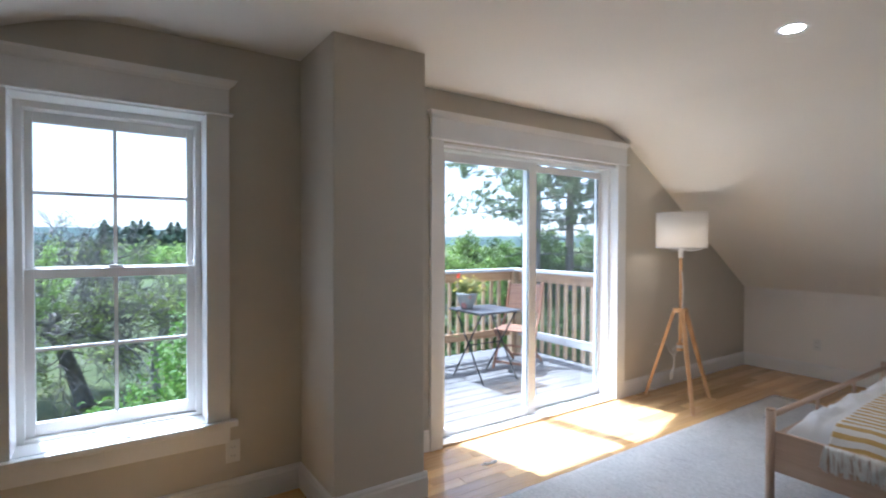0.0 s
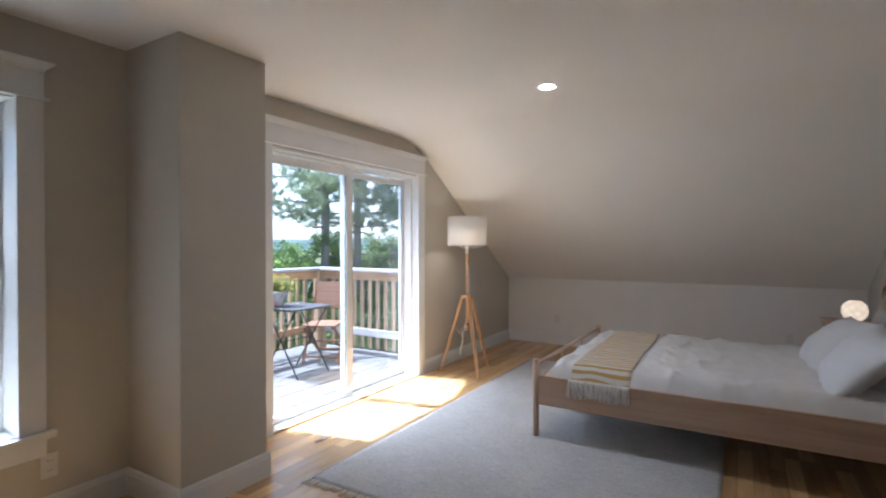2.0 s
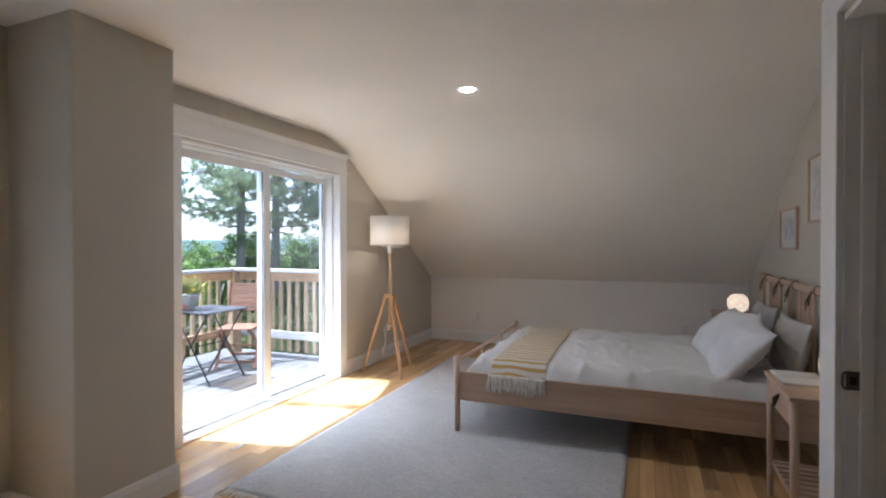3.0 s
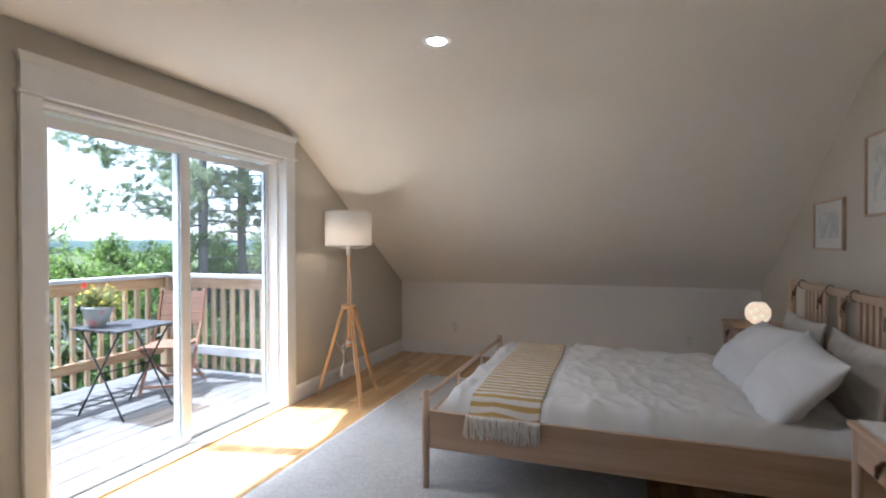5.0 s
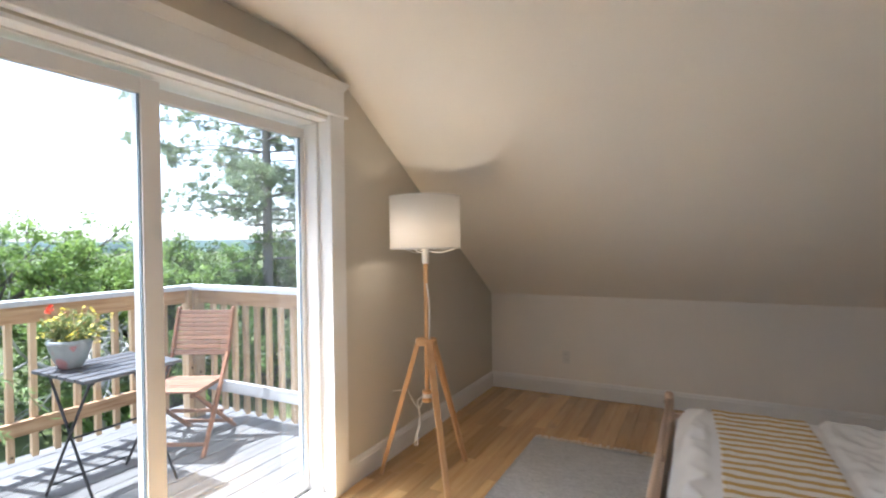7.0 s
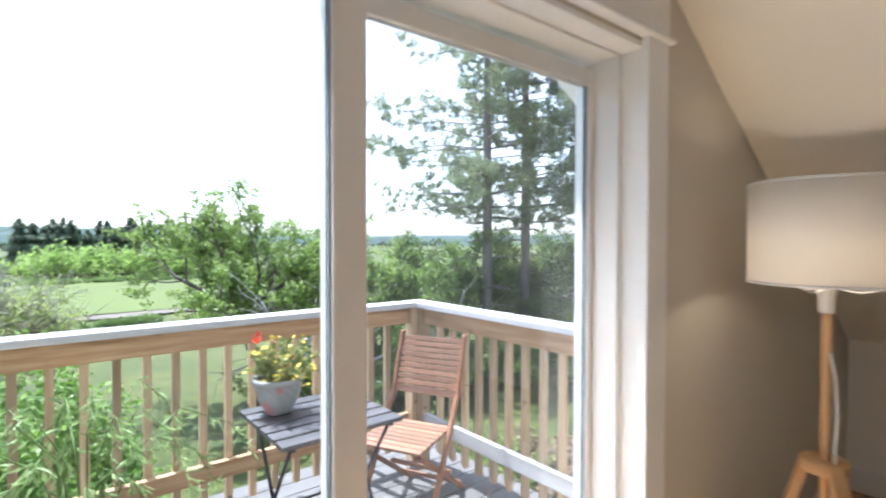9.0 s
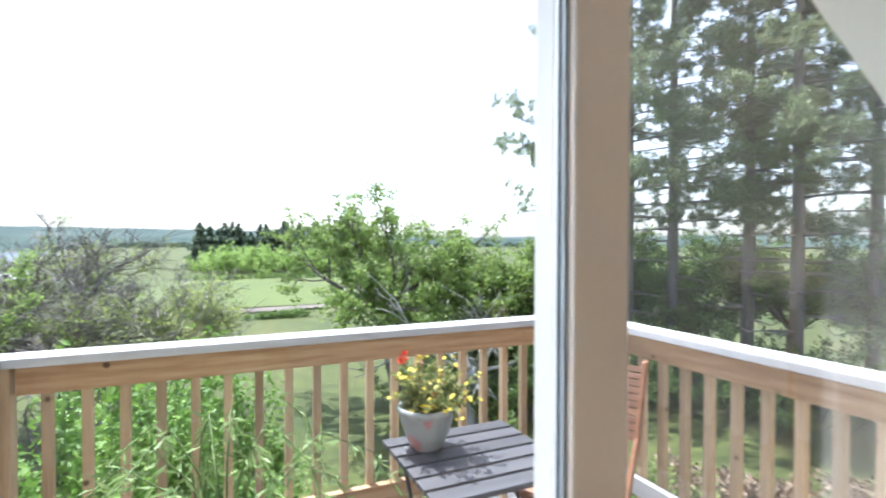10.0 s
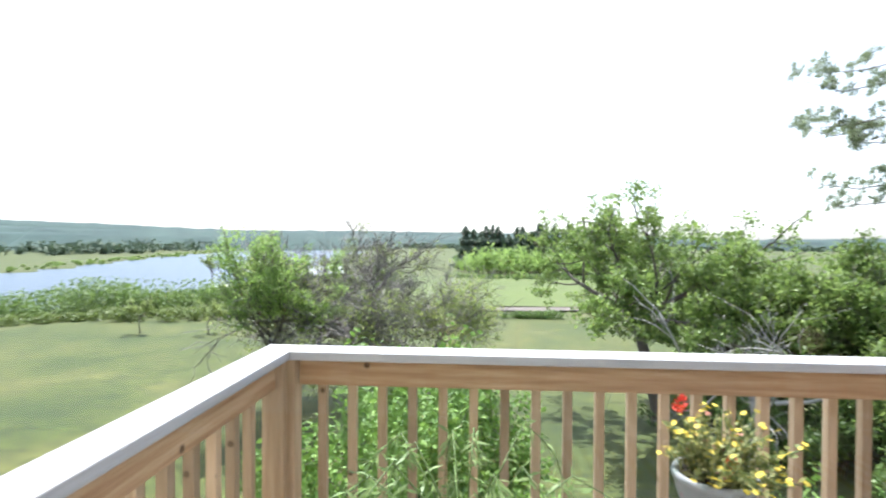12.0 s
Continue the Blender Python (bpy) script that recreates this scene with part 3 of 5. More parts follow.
na, nb, nc = noise_node(n, l, v, 0.3, 6, 0.65), noise_node(n, l, mown, 1.0, 8, 0.72), noise_node(n, l, v, 6.5, 8, 0.8)
ra = ramp(n, [(0.3, (0.044, 0.068, 0.013)), (0.5, (0.076, 0.094, 0.020)), (0.72, (0.124, 0.122, 0.038))])
l.new(na.outputs[0], ra.inputs[0])
rb = ramp(n, [(0.36, (0.5, 0.58, 0.48)), (0.64, (1.28, 1.24, 1.12))])
l.new(nb.outputs[0], rb.inputs[0])
rc = ramp(n, [(0.34, (0.42, 0.5, 0.38)), (0.66, (1.3, 1.28, 1.15))])
l.new(nc.outputs[0], rc.inputs[0])
c1 = mixed(n, l, 1.0, ra.outputs[0], rb.outputs[0], "MULTIPLY")
l.new(mixed(n, l, 1.0, c1, rc.outputs[0], "MULTIPLY"), b.inputs["Base Color"])
relief(n, l, b, nc.outputs[0], 0.6, 0.03)
setting("ground", bm, grass_m, "mown sunlit lawn running down to the river", "lawn")
WL = -4.72
water_m, n, l, b = base("river_water", 0.35)
b.inputs["Specular IOR Level"].default_value = 0.15
b.inputs["Base Color"].default_value = (0.075, 0.105, 0.14, 1)
v = coords(n, l, (1, 1, 1))
relief(n, l, b, noise_node(n, l, v, 0.9, 6).outputs[0], 0.9, 0.25)
bm = bmesh.new()
q = [bm.verts.new(p) for p in ((-900, -900, WL), (300, -900, WL), (300, 60, WL), (-900, 60, WL))]
bm.faces.new(q)
setting("water", bm, water_m, "calm blue river", "river")


# ---- furniture materials ----
beech_x = timber("pale_birch_x", [(0.45, 0.305, 0.20), (0.55, 0.39, 0.27), (0.63, 0.47, 0.34)], "x", 0.5, 0.5, 0.06, 0.12)
beech_y = timber("pale_birch_y", [(0.45, 0.305, 0.20), (0.55, 0.39, 0.27), (0.63, 0.47, 0.34)], "y", 0.5, 0.5, 0.06, 0.12)
beech_z = timber("pale_birch_z", [(0.45, 0.305, 0.20), (0.55, 0.39, 0.27), (0.63, 0.47, 0.34)], "z", 0.5, 0.5, 0.06, 0.12)
lamp_wood = timber("lamp_ash", [(0.46, 0.25, 0.10), (0.58, 0.34, 0.15), (0.66, 0.42, 0.21)], "z", 0.45, 0.5, 0.06, 0.1)
teak_x = timber("oiled_teak", [(0.19, 0.09, 0.05), (0.29, 0.15, 0.09), (0.38, 0.215, 0.135)], "x", 0.55, 0.7, 0.12, 0.3)
teak_z = timber("oiled_teak_leg", [(0.17, 0.07, 0.035), (0.27, 0.12, 0.06), (0.36, 0.18, 0.095)], "z", 0.55, 0.7, 0.12, 0.3)
table_slat = timber("grey_stained_slat", [(0.045, 0.045, 0.05), (0.075, 0.075, 0.085), (0.11, 0.11, 0.12)], "y", 0.55, 0.6, 0.15, 0.3)
black_steel = plain("black_steel", (0.035, 0.035, 0.038), 0.45, 0.5)
linen = plain("white_linen", (0.74, 0.725, 0.70), 0.92, var=0.06, big=5, fine=420, bump=0.25)
pillow_white = plain("white_pillow_cotton", (0.76, 0.76, 0.77), 0.92, var=0.05, big=5, fine=420, bump=0.2)
grey_linen = plain("beige_grey_linen", (0.54, 0.51, 0.465), 0.95, var=0.08, big=6, fine=380, bump=0.25)
leather = plain("brown_leather_strap", (0.10, 0.045, 0.02), 0.55, var=0.2)
fringe_cotton = plain("cream_fringe", (0.86, 0.83, 0.76), 0.95)
white_plastic = plain("white_plastic", (0.78, 0.77, 0.74), 0.4, var=0.03)
cord_white = plain("white_cord", (0.75, 0.73, 0.69), 0.6, var=0.05)
dark_slot = plain("dark_slot", (0.03, 0.03, 0.03), 0.7)

rug_m, n, l, b = base("pale_wool_rug", 0.97)
v = coords(n, l)
w1, w2 = noise_node(n, l, v, 2.2, 3), noise_node(n, l, v, 70, 5, 0.7)
st = coords(n, l, (9, 130, 1))
w3 = noise_node(n, l, st, 1.0, 2)
r1 = ramp(n, [(0.3, (0.60, 0.59, 0.575)), (0.7, (0.70, 0.685, 0.66))])
l.new(w1.outputs[0], r1.inputs[0])
r2 = ramp(n, [(0.35, (0.72, 0.72, 0.72)), (0.65, (1, 1, 1))])
l.new(w2.outputs[0], r2.inputs[0])
r3 = ramp(n, [(0.35, (0.82, 0.82, 0.82)), (0.65, (1, 1, 1))])
l.new(w3.outputs[0], r3.inputs[0])
l.new(mixed(n, l, 1.0, mixed(n, l, 1.0, r1.outputs[0], r2.outputs[0], "MULTIPLY"), r3.outputs[0], "MULTIPLY"), b.inputs["Base Color"])
relief(n, l, b, w2.outputs[0], 0.8, 0.006)

throw_m, n, l, b = base("striped_cotton_throw", 0.95)
tc = n.new("ShaderNodeTexCoord")
sep = n.new("ShaderNodeSeparateXYZ")
l.new(tc.outputs["UV"], sep.inputs[0])
wob = noise_node(n, l, coords(n, l), 9, 2)
mul = n.new("ShaderNodeMath")
mul.operation, mul.inputs[1].default_value = "MULTIPLY_ADD", 0.0025
l.new(wob.outputs[0], mul.inputs[0])
l.new(sep.outputs[1], mul.inputs[2])
fr = n.new("ShaderNodeMath")
fr.operation, fr.inputs[1].default_value = "MULTIPLY", 30.0
l.new(mul.outputs[0], fr.inputs[0])
md = n.new("ShaderNodeMath")
md.operation, md.inputs[1].default_value = "MODULO", 1.0
l.new(fr.outputs[0], md.inputs[0])
sr = ramp(n, [(0.0, (0.76, 0.72, 0.64)), (0.50, (0.76, 0.72, 0.64)), (0.58, (0.54, 0.35, 0.11)), (0.93, (0.54, 0.35, 0.11))])
l.new(md.outputs[0], sr.inputs[0])
wv = noise_node(n, l, coords(n, l, (60, 60, 60)), 6, 3)
wr = ramp(n, [(0.3, (0.75, 0.75, 0.75)), (0.7, (1.05, 1.05, 1.05))])
l.new(wv.outputs[0], wr.inputs[0])
l.new(mixed(n, l, 1.0, sr.outputs[0], wr.outputs[0], "MULTIPLY"), b.inputs["Base Color"])
relief(n, l, b, wv.outputs[0], 0.5, 0.003)

shade_m, n, l, b = base("lamp_shade_cloth", 0.9)
b.inputs["Base Color"].default_value = (0.87, 0.85, 0.81, 1)
tr = n.new("ShaderNodeBsdfTranslucent")
tr.inputs["Color"].default_value = (0.92, 0.88, 0.82, 1)
mx = n.new("ShaderNodeMixShader")
mx.inputs[0].default_value = 0.42
l.new(b.outputs[0], mx.inputs[1])
l.new(tr.outputs[0], mx.inputs[2])
l.new(mx.outputs[0], n["Material Output"].inputs[0])
wvv = noise_node(n, l, coords(n, l, (1, 1, 0.15)), 220, 3)
relief(n, l, b, wvv.outputs[0], 0.3, 0.002)
bulb_m = glow("warm_bulb", (1.0, 0.79, 0.55), 17)
downlight_m = glow("downlight_lens", (1.0, 0.93, 0.85), 130)

globe_m, n, l, b = base("lit_shell_globe", 0.4)
vor = n.new("ShaderNodeTexVoronoi")
vor.inputs["Scale"].default_value = 24
l.new(coords(n, l).outputs[0], vor.inputs["Vector"])
gr = ramp(n, [(0.0, (1.0, 0.82, 0.55)), (0.7, (0.80, 0.56, 0.33))])
l.new(vor.outputs["Distance"], gr.inputs[0])
l.new(gr.outputs[0], b.inputs["Base Color"])
l.new(gr.outputs[0], b.inputs["Emission Color"])
b.inputs["Emission Strength"].default_value = 0.27
relief(n, l, b, vor.outputs["Distance"], 0.6, 0.01)


# ---- bed ----
BX0, BX1, BY0, BY1 = 1.58, 3.76, 3.275, 5.02
bed = thing("bed", (BX0, BY0, 0), "pale birch double bed with slatted headboard and low footboard", "bed")


def bp(name, bm, mat, label=""):
    """A part of the bed from world coordinates."""
    bmesh.ops.translate(bm, vec=(-BX0, -BY0, 0), verts=bm.verts)
    return part(name, bm, mat, bed, label)


for y in (BY0, BY1):
    bm = bmesh.new()
    rod(bm, (BX0, y, 0.003), (BX0, y, 0.535), 0.019, 0.023, 14)
    rod(bm, (BX0, y, 0.535), (BX0, y, 0.545), 0.023, 0.017, 14)
    bp("leg", bm, beech_z)
    bp("bolt_cap", rod(bmesh.new(), (BX0 - 0.026, y, 0.49), (BX0 - 0.0195, y, 0.49), 0.006, seg=10), dark_slot)
    bm = bmesh.new()
    rod(bm, (BX1, y, 0), (BX1, y, 1.085), 0.021, 0.025, 14)
    bp("head_post", bm, beech_z)
    bp("side_rail", boxm(BX0 + 0.024, y - 0.012, 0.232, BX1 - 0.025, y + 0.012, 0.435, bevel=0.004), beech_x)
bp("foot_rail", boxm(BX0 - 0.012, BY0 + 0.024, 0.24, BX0 + 0.012, BY1 - 0.024, 0.40, bevel=0.004), beech_y)
bp("foot_top_rail", rod(bmesh.new(), (BX0, BY0 + 0.022, 0.505), (BX0, BY1 - 0.022, 0.505), 0.014, seg=12), beech_y)
for k in range(1, 3):
    y = BY0 + (BY1 - BY0) * k / 3
    bp("spindle", rod(bmesh.new(), (BX0, y, 0.4), (BX0, y, 0.495), 0.009, seg=8), beech_z)
bp("head_top_rail", boxm(BX1 - 0.014, BY0 + 0.024, 1.035, BX1 + 0.014, BY1 - 0.024, 1.08, bevel=0.008), beech_y)
bp("head_bottom_rail", boxm(BX1 - 0.014, BY0 + 0.024, 0.50, BX1 + 0.014, BY1 - 0.024, 0.56, bevel=0.006), beech_y)
bp("centre_post", boxm(BX1 - 0.012, 4.13, 0.555, BX1 + 0.012, 4.17, 1.04, bevel=0.004), beech_z)
for bay in (3.565, 4.375):
    for k in range(6):
        y = bay + 0.068 * k
        bp("slat", boxm(BX1 - 0.007, y, 0.555, BX1 + 0.007, y + 0.034, 1.04, bevel=0.003), beech_z)
bm = bmesh.new()
for k in range(12):
    x = BX0 + 0.15 + 0.165 * k
    box(bm, x, BY0 + 0.03, 0.262, x + 0.07, BY1 - 0.03, 0.278)
bp("slats", bm, beech_y)


def sheet_grid(x0, x1, y0, y1, nx, ny, zfun):
    bm = bmesh.new()
    g = [[bm.verts.new((x0 + (x1 - x0) * i / nx, y0 + (y1 - y0) * j / ny, zfun(x0 + (x1 - x0) * i / nx, y0 + (y1 - y0) * j / ny))) for j in range(ny + 1)] for i in range(nx + 1)]
    for i in range(nx):
        for j in range(ny):
            f = bm.faces.new((g[i][j], g[i + 1][j], g[i + 1][j + 1], g[i][j + 1]))
            f.smooth = True
    return bm, g


mattress = thing("mattress", (BX0 + 0.05, BY0 + 0.03, 0.28), "thick white mattress resting on the bed slats", "mattress")
part("body", boxm(0.04, 0.07, 0, 2.05, BY1 - BY0 - 0.13, 0.155, bevel=0.05), linen, mattress)


def creases(x, y, seed=0.0):
    """Folds of slept-in linen: drawn-out ridges that lie aslant, and small crumples."""
    u, w = x * 0.8 + y * 0.35, y * 0.9 - x * 0.3
    a = noise.noise((u * 5.5 + seed, w * 2.4, seed))
    c = 1 - abs(noise.noise((u * 8 + seed, w * 2.6 + 4, 2 + seed))) * 2
    d = noise.noise((x * 26, y * 22, 7 + seed))
    e = 1 - abs(noise.noise((x * 9 + y * 4, y * 4 - x * 3, 11 + seed))) * 2
    h = 1 - abs(noise.noise((x * 3.2 - y * 2.1 + seed, x * 1.1 + y * 2.0, 19 + seed))) * 2.4
    return 0.007 * a + 0.009 * max(0, c) ** 2 + 0.0026 * d + 0.007 * max(0, e) ** 3 + 0.011 * max(0, h) ** 3


T0, T1, TY0, TY1 = 1.80, 2.18, 3.262, 5.02


def duvet_z(x, y):
    e = min((y - (BY0 + 0.02)) / 0.13, (BY1 - 0.02 - y) / 0.13, (x - (BX0 + 0.04)) / 0.11)
    e = max(0.0, min(1.0, e))
    edge = 1 - (1 - e) ** 2.4
    return 0.395 + 0.024 * noise.noise((x * 9, y * 5, 1)) * (1 - edge) + (0.108 + 1.5 * creases(x, y) * (0.2 if T0 - 0.04 < x < T1 + 0.04 else 1.0)) * edge


bm, g = sheet_grid(BX0 + 0.035, 3.62, BY0 + 0.015, BY1 - 0.015, 150, 120, duvet_z)
duvet = tagged(part("duvet", bm, linen), "rumpled white linen duvet spread over the mattress", "duvet")
mod = duvet.modifiers.new("thickness", "SOLIDIFY")
mod.thickness, mod.offset = 0.012, -1

# ---- throw with fringe ----


def throw_z(x, y):
    xx, yy = min(max(x, BX0 + 0.1), 3.5), max(min(y, BY1 - 0.03), BY0 + 0.022)
    z = duvet_z(xx, yy) + 0.013
    return z + 0.003 * noise.noise((x * 20, y * 14, 3))


bm, g = sheet_grid(T0, T1, TY0, TY1, 34, 130, throw_z)
uv = bm.loops.layers.uv.new("weave")
run, far = {}, 0.0
for j in range(len(g[0])):
    if j:
        far += sum((row[j].co - row[j - 1].co).length for row in g) / len(g)
    for row in g:
        run[row[j]] = far / 1.86
for f in bm.faces:
    for lp in f.loops:
        lp[uv].uv = ((lp.vert.co.x - T0) / (T1 - T0), run[lp.vert])
for row in g:
    for j, vert in enumerate(row):
        vert.co.x += (0.5 - j / 130) * 0.03 + 0.006 * math.sin(j * 0.09)
throw = thing("throw_blanket", (T0, TY0, 0.5), "cream and mustard striped throw with tasselled fringe", "throw")
bmesh.ops.translate(bm, vec=(-T0, -TY0, -0.5), verts=bm.verts)
cloth = part("cloth", bm, throw_m, throw)
mod = cloth.modifiers.new("thickness", "SOLIDIFY")
mod.thickness, mod.offset = 0.006, -1
rng = random.Random(3)
bm = bmesh.new()
for i in range(46):
    x = T0 + 0.018 + (T1 - T0) * i / 45
    for s in range(2):
        xx = x + rng.uniform(-0.004, 0.004)
        z0 = 0.432
        ln = rng.uniform(0.08, 0.118)
        sway = rng.uniform(-0.02, 0.02)
        pts = [(xx, TY0 + 0.002, z0 + 0.004), (xx + sway * 0.2, TY0 - 0.008, z0 - 0.01), (xx + sway * 0.7, TY0 - 0.011 - 0.002 * s, z0 - ln * 0.55), (xx + sway, TY0 - 0.010, z0 - ln)]
        tube(bm, [(p[0] - T0, p[1] - TY0, p[2] - 0.5) for p in pts], [0.003, 0.0034, 0.003, 0.0036], 5)
tagged(part("fringe", bm, fringe_cotton, throw, "cream knotted cotton fringe"), kind="stuff")


# ---- pillows ----
def pillow(name, at, w, h, t, rx, ry, rz, mat, label, seed):
    """A stuffed cushion w wide, h high and t thick, pinched at the corners."""
    bm = bmesh.new()
    N = 40
    sides = []
    for s in (1, -1):
        g = []
        for i in range(N + 1):
            row = []
            for j in range(N + 1):
                u, q = 2 * i / N - 1, 2 * j / N - 1
                full = (max(0, 1 - abs(u) ** 2.3) * max(0, 1 - abs(q) ** 2.3)) ** 0.7
                pull = 1 - 0.10 * (1 - abs(u) ** 2) * abs(q) ** 3
                pull2 = 1 - 0.10 * (1 - abs(q) ** 2) * abs(u) ** 3
                z = s * t / 2 * full + 0.02 * full * noise.noise((u * 2.4 + seed, q * 2.4, s)) + 0.012 * noise.noise((math.atan2(q, u) * 3.5, math.hypot(u, q) * 2.5, seed + s)) * min(1, full * 2.5) * math.hypot(u, q)
                rim = (abs(u) == 1 or abs(q) == 1)
                row.append((u * w / 2 * pull2, q * h / 2 * pull, 0.0 if rim else z))
            g.append(row)
        sides.append(g)
    verts = {}

    def vert(p):
        k = tuple(round(c, 5) for c in p)
        if k not in verts:
            verts[k] = bm.verts.new(p)
        return verts[k]
    for s, g in zip((1, -1), sides):
        for i in range(N):
            for j in range(N):
                q = [vert(g[i][j]), vert(g[i + 1][j]), vert(g[i + 1][j + 1]), vert(g[i][j + 1])]
                if len(set(q)) == 4:
                    f = bm.faces.new(q if s > 0 else q[::-1])
                    f.smooth = True
    ob = tagged(part(name, bm, mat), label, "pillow")
    ob.matrix_world = pose(*at, rx, ry, rz)
    return ob


# upright cushions hung from the headboard, white pillows leaning before them
pillow("cushion", (3.665, 3.74, 0.66), 0.44, 0.74, 0.12, 0, -80, 0, grey_linen, "beige-grey linen cushion hung on headboard by leather straps", 1)
pillow("cushion", (3.665, 4.56, 0.66), 0.44, 0.74, 0.12, 0, -80, 0, grey_linen, "beige-grey linen cushion hung on headboard by leather straps", 2)
pillow("pillow", (3.38, 3.70, 0.64), 0.52, 0.70, 0.21, 6, -50, -8, pillow_white, "plump white cotton pillow leaning towards headboard", 3)
pillow("pillow", (3.36, 4.36, 0.64), 0.52, 0.70, 0.21, -4, -46, 8, pillow_white, "plump white cotton pillow leaning towards headboard", 4)
strap = thing("cushion_strap", (3.76, 3.5, 1.06), "brown leather strap looped over the headboard rail", "strap", "headboard straps")
bm = bmesh.new()
ring = [(0.022 * math.cos(a), 0, 0.029 * math.sin(a)) for a in (2 * math.pi * i / 16 for i in range(17))]
tube(bm, ring, 0.0032, 6, caps=False)
tube(bm, [(-0.033, 0, 0), (-0.042, 0.003, -0.05), (-0.048, 0, -0.09)], 0.004, 6)
part("loop", bm, leather, strap)
tie = bmesh.new()
tube(tie, [(-0.038, 0, -0.02), (-0.055, 0.018, -0.06), (-0.055, 0.024, -0.12)], 0.0032, 6)
tube(tie, [(-0.038, 0, -0.02), (-0.055, -0.014, -0.04), (-0.06, -0.018, -0.075)], 0.0032, 6)
part("tie", tie, leather, strap)
for y in (3.98, 4.32, 4.80):
    copy_thing(strap, pose(3.76, y, 1.06))


# ---- bedside tables ----
def bedside(at, label):
    """Open-fronted table on four round legs, with a drawer and a slatted shelf."""
    t = thing("bedside_table", at, label, "bedside table", "bedside tables")
    W, D, Hh = 0.52, 0.43, 0.66
    part("tabletop", boxm(0, 0, Hh - 0.02, D, W, Hh, bevel=0.004), beech_y, t)
    for x in (0.028, D - 0.028):
        for y in (0.028, W - 0.028):
            part("leg", rod(bmesh.new(), (x, y, 0), (x, y, Hh - 0.02), 0.014, 0.02, 12), beech_z, t)
    part("side_panel", boxm(0.045, 0.018, Hh - 0.15, D - 0.045, 0.034, Hh - 0.021), beech_x, t)
    part("side_panel", boxm(0.045, W - 0.034, Hh - 0.15, D - 0.045, W - 0.018, Hh - 0.021), beech_x, t)
    part("back_panel", boxm(D - 0.034, 0.046, Hh - 0.15, D - 0.02, W - 0.046, Hh - 0.021), beech_y, t)
    dr = part("drawer", boxm(0.016, 0.05, Hh - 0.145, 0.034, W - 0.05, Hh - 0.024, bevel=0.003), beech_y, t)
    bm = bmesh.new()
    tube(bm, [(0.016, W / 2 - 0.01, Hh - 0.055), (-0.008, W / 2 - 0.008, Hh - 0.075), (-0.006, W / 2, Hh - 0.115), (0.016, W / 2 + 0.01, Hh - 0.06)], 0.007, 6)
    part("pull", bm, leather, dr, "brown leather pull")
    for x in (0.04, D - 0.04):
        part("shelf_rail", boxm(x - 0.009, 0.03, 0.17, x + 0.009, W - 0.03, 0.19, bevel=0.003), beech_y, t)
    for k in range(8):
        y = 0.06 + (W - 0.12) * k / 7
        part("shelf_slat", boxm(0.035, y - 0.012, 0.1905, D - 0.035, y + 0.012, 0.202, bevel=0.002), beech_x, t)
    return t


stand = bedside((3.41, 2.56, 0), "pale birch bedside table with drawer and slatted shelf")
copy_thing(stand, pose(3.44, 5.32, 0))
book = thing("open_book", (3.535, 2.915, 0.66), "open white paperback lying on the bedside table", "book")
paper = plain("book_paper", (0.72, 0.70, 0.66), 0.9, var=0.05, fine=200)
for s in (1, -1):
    bm, g = sheet_grid(-0.1, 0.1, 0, 0.13, 8, 12, lambda x, y: 0.004 + 0.016 * math.sin(min(1, y / 0.13 + 0.12) * math.pi * 0.8))
    ret = bmesh.ops.extrude_face_region(bm, geom=bm.faces[:])
    for vv in [e for e in ret["geom"] if isinstance(e, bmesh.types.BMVert)]:
        vv.co.z = 0.0015
    if s < 0:
        bmesh.ops.rotate(bm, verts=bm.verts, matrix=Matrix.Rotation(math.pi, 3, "Z"))
    bmesh.ops.recalc_face_normals(bm, faces=bm.faces)
    part("page_block", bm, paper, book)
globe = thing("table_lamp", (3.635, 5.43, 0.66), "glowing faceted shell globe lamp on the bedside table", "table lamp")
part("base", lathe(bmesh.new(), [(0.0, 0.001), (0.05, 0.001), (0.05, 0.01), (0.03, 0.018), (0.0, 0.018)], seg=24), lamp_wood, globe)
bm = bmesh.new()
bmesh.ops.create_icosphere(bm, subdivisions=3, radius=0.092)
for vv in bm.verts:
    vv.co *= 1 + 0.05 * noise.noise(vv.co * 22)
    vv.co.z = min(vv.co.z, 0.080) * 1.06 + 0.116
part("shade", bm, globe_m, globe)
copy_thing(globe, pose(3.655, 2.725, 0.66))

